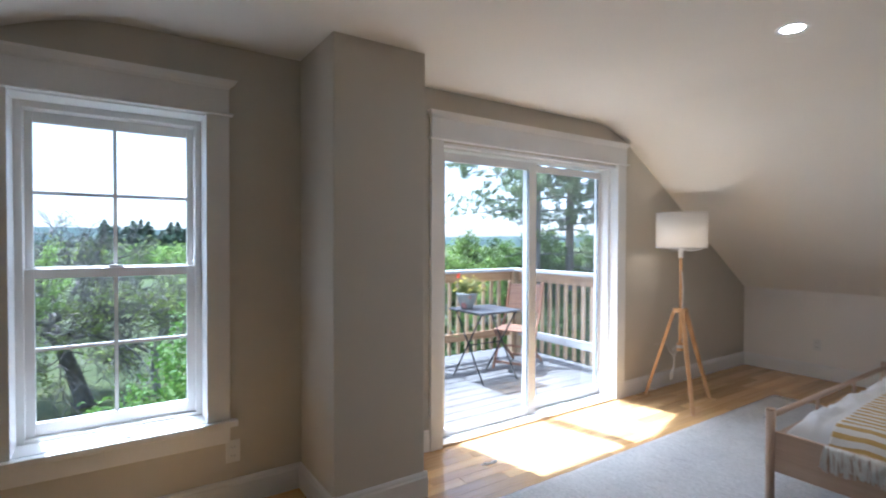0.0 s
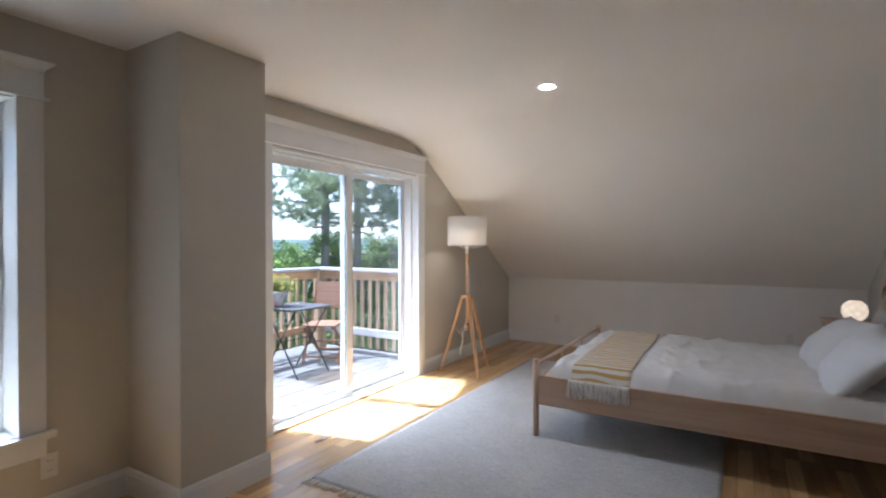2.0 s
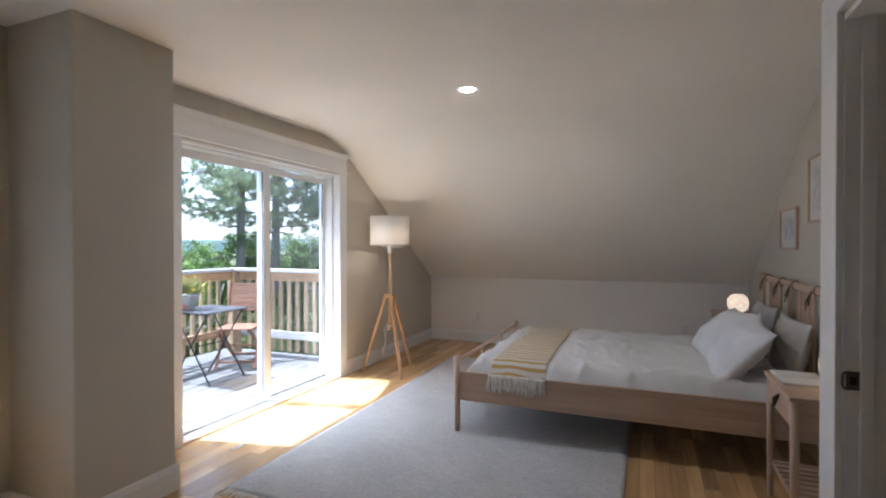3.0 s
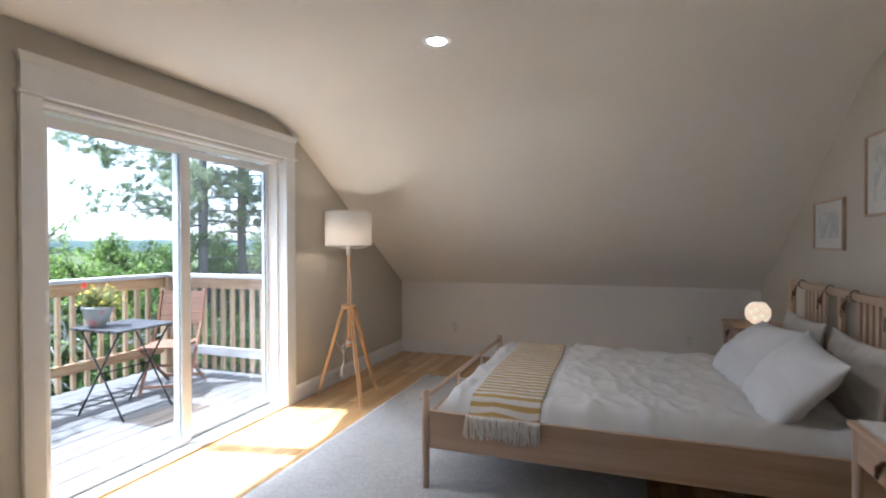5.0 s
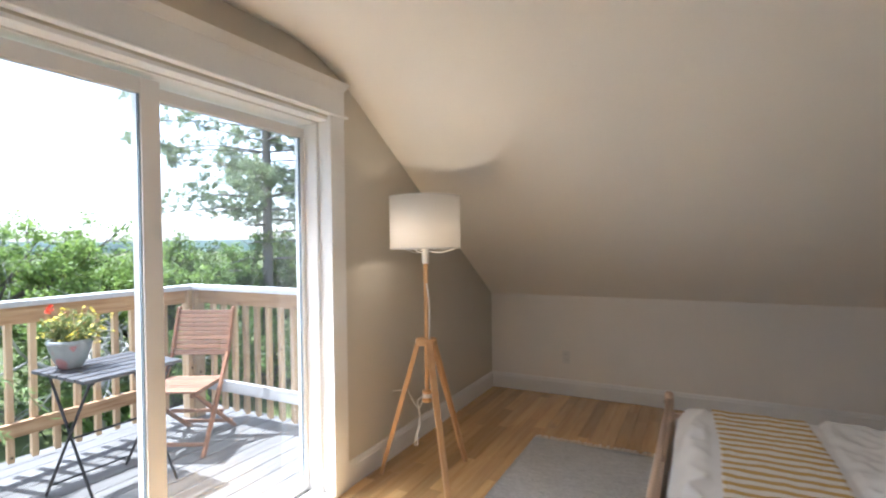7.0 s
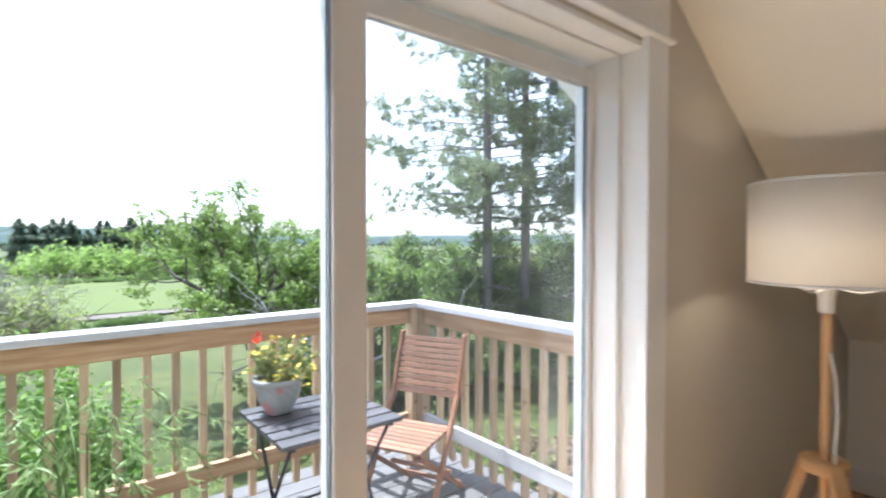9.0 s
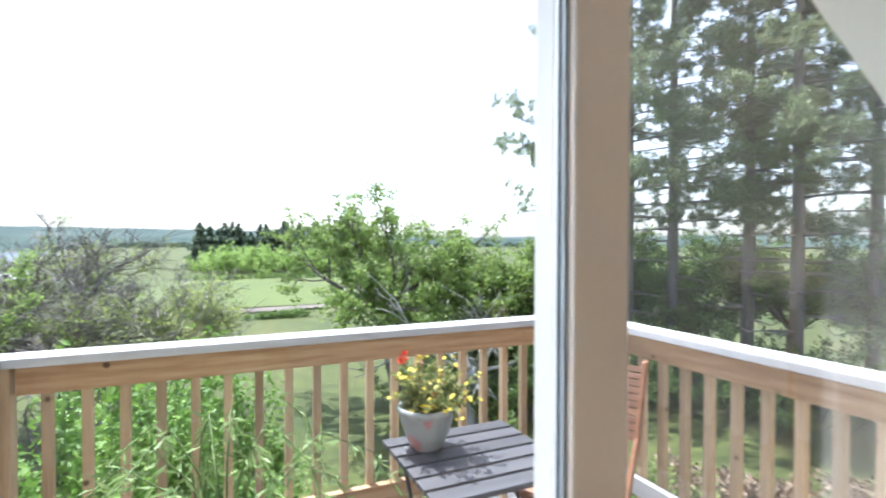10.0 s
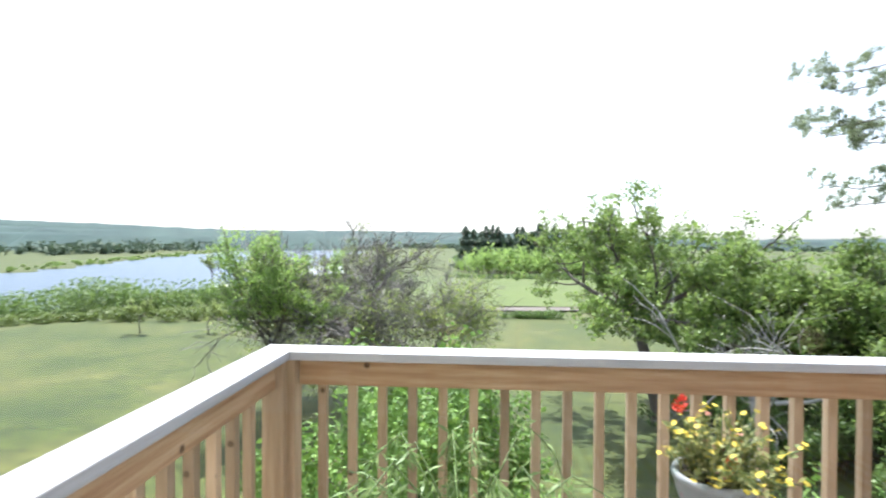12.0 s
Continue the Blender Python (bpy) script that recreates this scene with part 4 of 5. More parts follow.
# ---- tripod floor lamp ----
LX, LY = 0.316, 4.606
lamp = thing("floor_lamp", (LX, LY, 0), "tripod floor lamp with ash legs and white drum shade", "floor lamp")
for fx, fy in ((0.052, 4.51), (0.593, 4.33), (0.43, 4.88)):
    top = Vector((0, 0, 0.80)) + Vector((fx - LX, fy - LY, 0)).normalized() * 0.045
    foot = Vector((fx - LX, fy - LY, 0.006))
    d = (top - foot).normalized()
    side = Vector((0, 0, 1)).cross(d).normalized()
    out = d.cross(side)
    bm = bmesh.new()
    ringa = [bm.verts.new(foot + side * sx * 0.014 + out * sy * 0.011) for sx, sy in ((-1, -1), (1, -1), (1, 1), (-1, 1))]
    ringb = [bm.verts.new(top + side * sx * 0.019 + out * sy * 0.014) for sx, sy in ((-1, -1), (1, -1), (1, 1), (-1, 1))]
    for i in range(4):
        bm.faces.new((ringa[i], ringa[(i + 1) % 4], ringb[(i + 1) % 4], ringb[i]))
    bm.faces.new(ringa[::-1])
    bm.faces.new(ringb)
    bmesh.ops.recalc_face_normals(bm, faces=bm.faces)
    bmesh.ops.bevel(bm, geom=bm.edges[:], offset=0.0025, segments=2, affect="EDGES")
    part("leg", bm, lamp_wood, lamp)
part("hub", lathe(bmesh.new(), [(0.0, 0.775), (0.058, 0.775), (0.062, 0.779), (0.062, 0.806), (0.058, 0.81), (0.0, 0.81)], seg=32), lamp_wood, lamp)
part("pole", rod(bmesh.new(), (0, 0, 0.44), (0, 0, 1.25), 0.0125, 0.0125, 16), lamp_wood, lamp)
part("knob", lathe(bmesh.new(), [(0.0, 0.44), (0.026, 0.44), (0.028, 0.444), (0.028, 0.455), (0.016, 0.462), (0.016, 0.485), (0.028, 0.492), (0.028, 0.505), (0.0, 0.51)], seg=20), lamp_wood, lamp)
part("socket", lathe(bmesh.new(), [(0.0, 1.245), (0.017, 1.245), (0.02, 1.25), (0.02, 1.30), (0.023, 1.305), (0.023, 1.335), (0.016, 1.345), (0.016, 1.38), (0.0, 1.38)], seg=24), white_plastic, lamp)
bm = bmesh.new()
for k in range(3):
    a = 2 * math.pi * k / 3 + 0.4
    tube(bm, [(0.02 * math.cos(a), 0.02 * math.sin(a), 1.318), (0.08 * math.cos(a), 0.08 * math.sin(a), 1.306), (0.16 * math.cos(a), 0.16 * math.sin(a), 1.325), (0.2 * math.cos(a), 0.2 * math.sin(a), 1.345)], 0.003, 6)
part("spider", bm, white_plastic, lamp)
bm = lathe(bmesh.new(), [(0.200, 1.333), (0.204, 1.333), (0.204, 1.630), (0.200, 1.630), (0.200, 1.333)], seg=64)
shade = part("shade", bm, shade_m, lamp, "white cloth drum shade")
part("rim", lathe(bmesh.new(), [(0.199, 1.330), (0.2055, 1.330), (0.2055, 1.338), (0.199, 1.338), (0.199, 1.330)], seg=64), white_plastic, shade)
part("rim", lathe(bmesh.new(), [(0.199, 1.626), (0.2055, 1.626), (0.2055, 1.633), (0.199, 1.633), (0.199, 1.626)], seg=64), white_plastic, shade)
bm = bmesh.new()
bmesh.ops.create_uvsphere(bm, u_segments=16, v_segments=12, radius=0.034)
bmesh.ops.translate(bm, vec=(0, 0, 1.425), verts=bm.verts)
part("bulb", bm, bulb_m, lamp)
bm = bmesh.new()
tube(bm, [(0.012, -0.012, 1.13), (0.03, -0.02, 1.05), (0.035, -0.02, 0.95), (0.03, -0.02, 0.86), (0.03, -0.018, 0.805)], 0.0045, 8)
part("cord", bm, cord_white, lamp, "white electric cord")
bm = bmesh.new()
for k in range(4):
    z = 0.47 + 0.008 * k
    tube(bm, [((0.021 + 0.001 * k) * math.cos(a), (0.021 + 0.001 * k) * math.sin(a), z) for a in (2 * math.pi * i / 14 for i in range(15))], 0.004, 6, caps=False)
tube(bm, [(-0.02, -0.01, 0.475), (-0.06, -0.01, 0.44), (-0.05, 0.0, 0.36), (-0.055, 0.0, 0.29), (-0.09, 0.01, 0.21), (-0.095, 0.01, 0.165), (-0.075, 0.01, 0.17), (-0.07, 0.0, 0.24), (-0.05, 0.0, 0.30)], 0.004, 8)
part("cord_coil", bm, cord_white, lamp, "white cord wound round the knob")
bm = bmesh.new()
tube(bm, [(-0.02, 0.01, 0.48), (-0.09, 0.06, 0.36), (-0.16, 0.10, 0.40), (-0.21, 0.13, 0.45), (-0.335, 0.15, 0.42)], 0.003, 6)
part("plug_lead", bm, cord_white, lamp)

# ---- rug ----
RG = (0.706, 2.01, 2.72, 5.43)
rug = thing("rug", (RG[0], RG[1], 0), "pale grey-white flat-woven wool rug with short fringe", "rug")
bm, g = sheet_grid(0, RG[2] - RG[0], 0, RG[3] - RG[1], 60, 100, lambda x, y: 0.0095 + 0.0015 * noise.noise((x * 5, y * 5, 2)))
for row in (g[0], g[-1]):
    for j, vv in enumerate(row):
        vv.co.x += 0.006 * noise.noise((j * 0.2, 0, 5 if row is g[0] else 8))
ret = bmesh.ops.extrude_face_region(bm, geom=bm.faces[:])
for vv in [e for e in ret["geom"] if isinstance(e, bmesh.types.BMVert)]:
    vv.co.z = 0.0012
bmesh.ops.recalc_face_normals(bm, faces=bm.faces)
part("weave", bm, rug_m, rug)
rng = random.Random(8)
bm = bmesh.new()
wid = RG[2] - RG[0]
for i in range(130):
    for yy, s in ((0.0, -1), (RG[3] - RG[1], 1)):
        x = wid * (i + 0.5) / 130 + rng.uniform(-0.004, 0.004)
        ln, sw = rng.uniform(0.045, 0.075), rng.uniform(-0.014, 0.014)
        tube(bm, [(x, yy - s * 0.003, 0.006), (x + sw * 0.4, yy + s * ln * 0.5, 0.0075), (x + sw, yy + s * ln, 0.0045)], [0.004, 0.0042, 0.003], 5)
tagged(part("fringe", bm, fringe_cotton, rug), kind="stuff")


# ---- loop of cord left on the floor ----
loop = tagged(part("cord_loop", tube(bmesh.new(), [(0.0, -0.05, 0.004), (0.01, -0.02, 0.004), (0.03, 0.0, 0.012), (0.045, 0.025, 0.02), (0.03, 0.045, 0.018), (0.01, 0.03, 0.008), (0.015, 0.0, 0.004), (0.0, -0.03, 0.0115)], 0.004, 8), cord_white), "short loop of white cord lying on the floor", "cord")
loop.location = (0.335, 2.45, 0.0)


# ---- wall fittings ----
def outlet(at, rz, label):
    o = thing("wall_outlet", at, label, "outlet", "wall outlets", rz=rz)
    part("cover_plate", boxm(0, -0.035, -0.058, 0.006, 0.035, 0.058, bevel=0.002), white_plastic, o)
    for z in (-0.024, 0.024):
        r = part("receptacle", boxm(0.006, -0.017, z - 0.014, 0.0078, 0.017, z + 0.014, bevel=0.0006), white_plastic, o)
        for y in (-0.007, 0.007):
            part("slot", boxm(0.0078, y - 0.0012, z - 0.004, 0.0082, y + 0.0012, z + 0.005), dark_slot, r)
    return o


out = outlet((WX, 1.03, 0.285), 0, "white duplex outlet in the beige wall")
copy_thing(out, pose(0.677, YN, 0.338, 0, 0, -90))
copy_thing(out, pose(3.247, YN, 0.326, 0, 0, -90))


def picture(at, w, h, label, seed):
    """A framed print on the east wall, centred at its place."""
    p = thing("framed_print", at, label, "picture", "framed prints")
    fw = 0.015
    fm = beech_y
    for b in ((-0.022, -w / 2, -h / 2, -0.001, w / 2, -h / 2 + fw), (-0.022, -w / 2, h / 2 - fw, -0.001, w / 2, h / 2), (-0.022, -w / 2, -h / 2 + fw, -0.001, -w / 2 + fw, h / 2 - fw), (-0.022, w / 2 - fw, -h / 2 + fw, -0.001, w / 2, h / 2 - fw)):
        part("frame", boxm(*b, bevel=0.002), fm, p)
    part("mat_board", boxm(-0.010, -w / 2 + fw, -h / 2 + fw, -0.004, w / 2 - fw, h / 2 - fw), paper, p)
    part("print", boxm(-0.0115, -w / 2 + 0.09, -h / 2 + 0.08, -0.0102, w / 2 - 0.09, h / 2 - 0.08), plain("print_grey_%d" % seed, (0.68, 0.68, 0.66), 0.9, var=0.2, big=14, fine=50), p, "pale grey washed drawing")
    return p


picture((XE, 4.748, 1.462), 0.51, 0.335, "small landscape print in a thin birch frame", 1)
picture((XE, 4.02, 1.715), 0.36, 0.455, "upright print in a thin birch frame", 2)
light = thing("recessed_downlight", (1.70, 3.15, CEIL), "round recessed ceiling downlight, switched on", "downlight")
part("trim_ring", lathe(bmesh.new(), [(0.048, -0.001), (0.062, -0.004), (0.07, -0.002), (0.07, 0.0), (0.048, 0.0), (0.048, -0.001)], seg=36), white_plastic, light)
part("lens", lathe(bmesh.new(), [(0.0, -0.0012), (0.043, -0.0012)], seg=36), downlight_m, light)

# ---- on the deck: table, plant pot, chair, willow ----
TX0, TX1, TYA, TYB, TZ = -1.612, -1.065, 3.495, 4.04, 0.677
table = thing("bistro_table", (TX0, TYA, DZ), "folding bistro table with grey slats and black steel legs", "table")
tw, td, th = TX1 - TX0, TYB - TYA, TZ - DZ
for k in range(6):
    w = tw / 6
    part("slat", boxm(k * w + 0.009, 0, th - 0.02, (k + 1) * w - 0.009, td, th, bevel=0.003), table_slat, table)
for y in (0.05, td - 0.05):
    part("frame_bar", boxm(0.02, y - 0.008, th - 0.034, tw - 0.02, y + 0.008, th - 0.021), black_steel, table)
    part("leg", tube(bmesh.new(), [(0.03, y, 0.004), (tw - 0.05, y, th - 0.03)], 0.008, 8), black_steel, table)
    part("leg", tube(bmesh.new(), [(tw - 0.03, y + 0.017, 0.004), (0.05, y + 0.017, th - 0.03)], 0.008, 8), black_steel, table)
part("cross_bar", rod(bmesh.new(), (tw / 2, 0.05, th / 2), (tw / 2, td - 0.03, th / 2), 0.006), black_steel, table)
part("cross_bar", rod(bmesh.new(), (0.05, 0.05, 0.06), (0.05, td - 0.05, 0.06), 0.006), black_steel, table)

pot_m, n, l, b = base("painted_glazed_pot", 0.45)
v = coords(n, l)
pn = noise_node(n, l, v, 7, 3)
pr = ramp(n, [(0.40, (0.25, 0.29, 0.28)), (0.50, (0.33, 0.33, 0.335)), (0.57, (0.31, 0.33, 0.335)), (0.62, (0.44, 0.20, 0.20))])
l.new(pn.outputs[0], pr.inputs[0])
l.new(pr.outputs[0], b.inputs["Base Color"])
relief(n, l, b, noise_node(n, l, v, 60, 4).outputs[0], 0.2)
soil = plain("potting_soil", (0.035, 0.022, 0.014), 1.0, var=0.4, fine=120, bump=0.8)
stem_m = plain("green_stem", (0.12, 0.19, 0.05), 0.6, var=0.2)
flower_leaf = leafy("bedding_plant_leaf", (0.14, 0.19, 0.05), (0.38, 0.38, 0.14))
yellow = leafy("yellow_petal", (0.62, 0.46, 0.03), (0.80, 0.68, 0.10), 0.6, 0.3)
red = leafy("red_petal", (0.55, 0.035, 0.02), (0.72, 0.10, 0.05), 0.6, 0.3)
pink = leafy("faded_pink_petal", (0.42, 0.16, 0.13), (0.58, 0.28, 0.20), 0.6, 0.3)


def blades(specs):
    """Joined leaf-like quads: each (centre, along, across, fold)."""
    vs, fs = [], []
    for c, a, w, up in specs:
        k = len(vs)
        vs += [c - a, c + w + up, c + a, c - w + up]
        fs.append((k, k + 1, k + 2, k + 3))
    return vs, fs


def foliage(name, specs, mat, parent, label=""):
    me = bpy.data.meshes.new(name)
    me.from_pydata(*[[tuple(p) for p in blades(specs)[0]], [], blades(specs)[1]])
    me.materials.append(mat)
    ob = new(name, me)
    if parent is not None:
        ob.parent = parent
    if label:
        ob["label"] = label
    return ob


def rand_dir(r):
    z = r.uniform(-1, 1)
    a = r.uniform(0, 2 * math.pi)
    s = math.sqrt(1 - z * z)
    return Vector((s * math.cos(a), s * math.sin(a), z))


def leaf(r, c, size, slim=0.5, d=None):
    if d is None:
        up = (rand_dir(r) + Vector((0, 0, 0.9))).normalized()
        d = up.cross(rand_dir(r))
        d = d if d.length > 1e-3 else up.orthogonal()
        a = d.normalized() * size / 2
        w = up.cross(a)
    else:
        a = d.normalized() * size / 2
        w = a.cross(rand_dir(r))
    w = w.normalized() * size * slim / 2 if w.length > 1e-6 else Vector((size * slim / 2, 0, 0))
    return (c, a, w, a.cross(w).normalized() * size * 0.08)


POT = (-1.465, 3.627, TZ)
pot = thing("flower_pot", POT, "glazed grey pot with rose motif, full of flowers", "plant pot")
part("pot", lathe(bmesh.new(), [(0.0, 0.003), (0.062, 0.002), (0.072, 0.01), (0.10, 0.06), (0.122, 0.115), (0.128, 0.145), (0.134, 0.15), (0.138, 0.163), (0.134, 0.175), (0.122, 0.176), (0.116, 0.165), (0.112, 0.14), (0.0, 0.14)], seg=48), pot_m, pot)
part("soil", lathe(bmesh.new(), [(0.0, 0.158), (0.06, 0.156), (0.116, 0.148)], seg=24), soil, pot)
rng = random.Random(21)
lv, ye, rd, pk = [], [], [], []
bm = bmesh.new()
for i in range(120):
    a = rng.uniform(0, 2 * math.pi)
    r0 = rng.uniform(0, 0.09)
    reach = rng.uniform(0.03, 0.21) * (1.25 if math.cos(a - 0.8) > 0.3 else 0.85)
    p0 = Vector((r0 * math.cos(a), r0 * math.sin(a), 0.15))
    tip = Vector((reach * math.cos(a), reach * math.sin(a), 0.15 + rng.uniform(0.06, 0.24) - reach * 0.28))
    mid = (p0 + tip) / 2 + Vector((0, 0, 0.03))
    tube(bm, [p0, mid, tip], [0.0022, 0.0018, 0.0012], 4)
    for k in range(11):
        q = p0.lerp(mid, k / 6) if k < 6 else mid.lerp(tip, (k - 6) / 6)
        lv.append(leaf(rng, q + rand_dir(rng) * 0.018, rng.uniform(0.02, 0.038), 0.55))
    if rng.random() < 0.82:
        dst = pk if (rng.random() < 0.16 and reach < 0.12) else ye
        for f in range(rng.choice((1, 2, 2))):
            c = tip + rand_dir(rng) * 0.014
            nrm = (Vector((rng.uniform(-0.6, 0.6), rng.uniform(-0.6, 0.6), 1))).normalized()
            u = nrm.orthogonal().normalized()
            for k in range(5):
                d = (Matrix.Rotation(2 * math.pi * k / 5, 3, nrm) @ u)
                dst.append((c + d * 0.0065, d * 0.0065, nrm.cross(d) * 0.0055, nrm * 0.0015))
for c, s in ((Vector((-0.05, -0.10, 0.365)), 0.024), (Vector((0.06, 0.03, 0.22)), 0.02), (Vector((0.02, 0.06, 0.27)), 0.014)):
    tube(bm, [Vector((c.x * 0.6, c.y * 0.6, 0.15)), c], [0.002, 0.0016], 5)
    for k in range(26):
        rd.append(leaf(rng, c + rand_dir(rng) * s, 0.024, 0.8))
part("stems", bm, stem_m, pot)
tagged(foliage("leaves", lv, flower_leaf, pot), kind="stuff")
tagged(foliage("yellow_flowers", ye, yellow, pot, "small yellow blossoms"), kind="stuff")
tagged(foliage("red_flowers", rd, red, pot, "red geranium heads"), kind="stuff")
tagged(foliage("pink_flowers", pk, pink, pot, "faded pink blossoms"), kind="stuff")
pot.scale = (0.82, 0.82, 0.94)

# folding chair: seat centre, facing the table
chair = thing("folding_chair", (-1.487, 4.345, DZ), "slatted teak folding garden chair with cross legs", "chair", rz=27.5)
CW = 0.205
for s in (-1, 1):
    x = s * CW
    # back leg that runs up as the backrest upright
    for name, pts, ox in (("back_upright", [(x, -0.18, 0.004), (x, 0.06, 0.36), (x, 0.235, 0.62), (x, 0.345, 0.945)], 0.0), ("cross_leg", [(x - s * 0.028, 0.40, 0.004), (x - s * 0.028, -0.20, 0.425)], 0.0)):
        bm = bmesh.new()
        rings = []
        for p in pts:
            rings.append([bm.verts.new((p[0] + dx, p[1] + dy, p[2])) for dx, dy in ((-0.011, -0.022), (0.011, -0.022), (0.011, 0.022), (-0.011, 0.022))])
        for r0, r1 in zip(rings, rings[1:]):
            for i in range(4):
                bm.faces.new((r0[i], r0[(i + 1) % 4], r1[(i + 1) % 4], r1[i]))
        bm.faces.new(rings[0][::-1])
        bm.faces.new(rings[-1])
        bmesh.ops.bevel(bm, geom=bm.edges[:], offset=0.003, segments=1, affect="EDGES")
        part(name, bm, teak_z, chair)
    part("seat_rail", boxm(x - s * 0.05 - 0.01, -0.22, 0.412, x - s * 0.05 + 0.01, 0.17, 0.44, bevel=0.003), teak_z, chair)
for k in range(8):
    y = -0.225 + 0.051 * k
    part("seat_slat", boxm(-CW + 0.014, y, 0.441, CW - 0.014, y + 0.044, 0.457, bevel=0.004), teak_x, chair)
for k in range(10):
    z0 = 0.60 + 0.031 * k + (0.014 if k else 0)
    h = 0.042 if k == 0 else 0.0278
    yc = 0.225 + (z0 - 0.60) * 0.335
    bm = boxm(-CW + 0.012, -0.008, 0, CW - 0.012, 0.008, h, bevel=0.003)
    bmesh.ops.rotate(bm, verts=bm.verts, matrix=Matrix.Rotation(-0.32, 3, "X"))
    bmesh.ops.translate(bm, verts=bm.verts, vec=(0, yc, z0))
    part("back_slat", bm, teak_x, chair)
for y, z in ((-0.13, 0.07), (0.325, 0.07), (0.17, 0.20)):
    part("stretcher", boxm(-CW + 0.012, y - 0.008, z - 0.013, CW - 0.012, y + 0.008, z + 0.013, bevel=0.003), teak_x, chair)

# young willow in a pot by the railing
willow_leaf = leafy("willow_leaf", (0.17, 0.28, 0.09), (0.40, 0.53, 0.22), 0.5, 0.4)
WIL = (-1.62, 2.92, DZ)
willow = thing("potted_willow", WIL, "young potted willow with arching drooping twigs", "plant")
part("pot", lathe(bmesh.new(), [(0.0, 0.0), (0.10, 0.0), (0.135, 0.20), (0.145, 0.20), (0.145, 0.225), (0.13, 0.225), (0.125, 0.20), (0.0, 0.19)], seg=32), plain("dark_nursery_pot", (0.03, 0.03, 0.03), 0.5), willow, "dark plastic nursery pot")
rng = random.Random(17)
bm = bmesh.new()
lv = []
for i in range(18):
    a = rng.uniform(0, 2 * math.pi)
    h = rng.uniform(0.45, 0.88)
    out = rng.uniform(0.28, 0.66)
    d = Vector((math.cos(a) * 0.6, math.sin(a), 0))
    pts = [Vector((0, 0, 0.2)) + d * 0.02, d * out * 0.25 + Vector((0, 0, 0.2 + h * 0.6)), d * out * 0.55 + Vector((0, 0, 0.16 + h * 0.86)), d * out * 0.88 + Vector((0, 0, 0.12 + h * 0.74)), d * out * 1.12 + Vector((0, 0, 0.04 + h * 0.48))]
    tube(bm, pts, [0.005, 0.004, 0.003, 0.002, 0.001], 5)
    for k in range(46):
        u = 0.9 + 3.09 * rng.random() ** 0.75
        q = pts[int(u)].lerp(pts[min(4, int(u) + 1)], u - int(u))
        dd = (d * rng.uniform(-0.2, 1) + Vector((rng.uniform(-0.6, 0.6), rng.uniform(-0.6, 0.6), rng.uniform(-1.1, 0.2)))).normalized()
        ln = rng.uniform(0.05, 0.085)
        lv.append(leaf(rng, q + dd * ln * 0.5, ln, 0.15, dd))
part("stems", bm, stem_m, willow)
tagged(foliage("leaves", lv, willow_leaf, willow), kind="stuff")


# ---- trees and distance ----
EYE = Vector((0.0, 2.97, 0.0))


def at_bearing(deg, d):
    """A place on the ground d metres off the door, deg to the north of due west."""
    x, y = EYE.x - d * math.cos(radians(deg)), EYE.y + d * math.sin(radians(deg))
    return x, y, ground_z(x, y)


bark = plain("grey_bark", (0.13, 0.11, 0.095), 0.95, var=0.4, big=3, fine=26, bump=0.9, stretch=(1, 1, 0.25))
grey_twig = plain("lichened_grey_wood", (0.36, 0.335, 0.315), 0.9, var=0.35, big=3, fine=30, bump=0.7, stretch=(1, 1, 0.3))
lichen_bark = plain("lichened_apple_bark", (0.20, 0.18, 0.165), 0.95, var=0.45, big=4, fine=26, bump=0.9, stretch=(1, 1, 0.4))
dead_bark = plain("bleached_dead_wood", (0.48, 0.46, 0.43), 0.9, var=0.3, big=3, fine=30, bump=0.7, stretch=(1, 1, 0.3))
pine_bark = plain("pine_bark", (0.25, 0.225, 0.215), 0.95, var=0.35, big=2, fine=16, bump=0.9, stretch=(1, 1, 0.3))
apple_leaf = leafy("apple_leaf", (0.09, 0.165, 0.036), (0.31, 0.42, 0.11), 0.5, 0.5)
pale_leaf = leafy("pale_young_leaf", (0.17, 0.245, 0.065), (0.42, 0.48, 0.17), 0.5, 0.6)
young_leaf = leafy("young_apple_leaf", (0.16, 0.27, 0.06), (0.40, 0.54, 0.16), 0.5, 0.6)
bright_leaf = leafy("bright_shrub_leaf", (0.08, 0.18, 0.03), (0.25, 0.40, 0.08), 0.62)
dark_leaf = leafy("thicket_leaf", (0.055, 0.11, 0.026), (0.20, 0.31, 0.075), 0.5, 0.45)
needle = leafy("pine_needle", (0.14, 0.19, 0.11), (0.35, 0.405, 0.24), 0.55, 0.5)
spruce_needle = leafy("spruce_needle", (0.05, 0.09, 0.06), (0.12, 0.18, 0.10), 0.6, 0.25)
reed = leafy("reed_leaf", (0.09, 0.14, 0.03), (0.24, 0.30, 0.09))


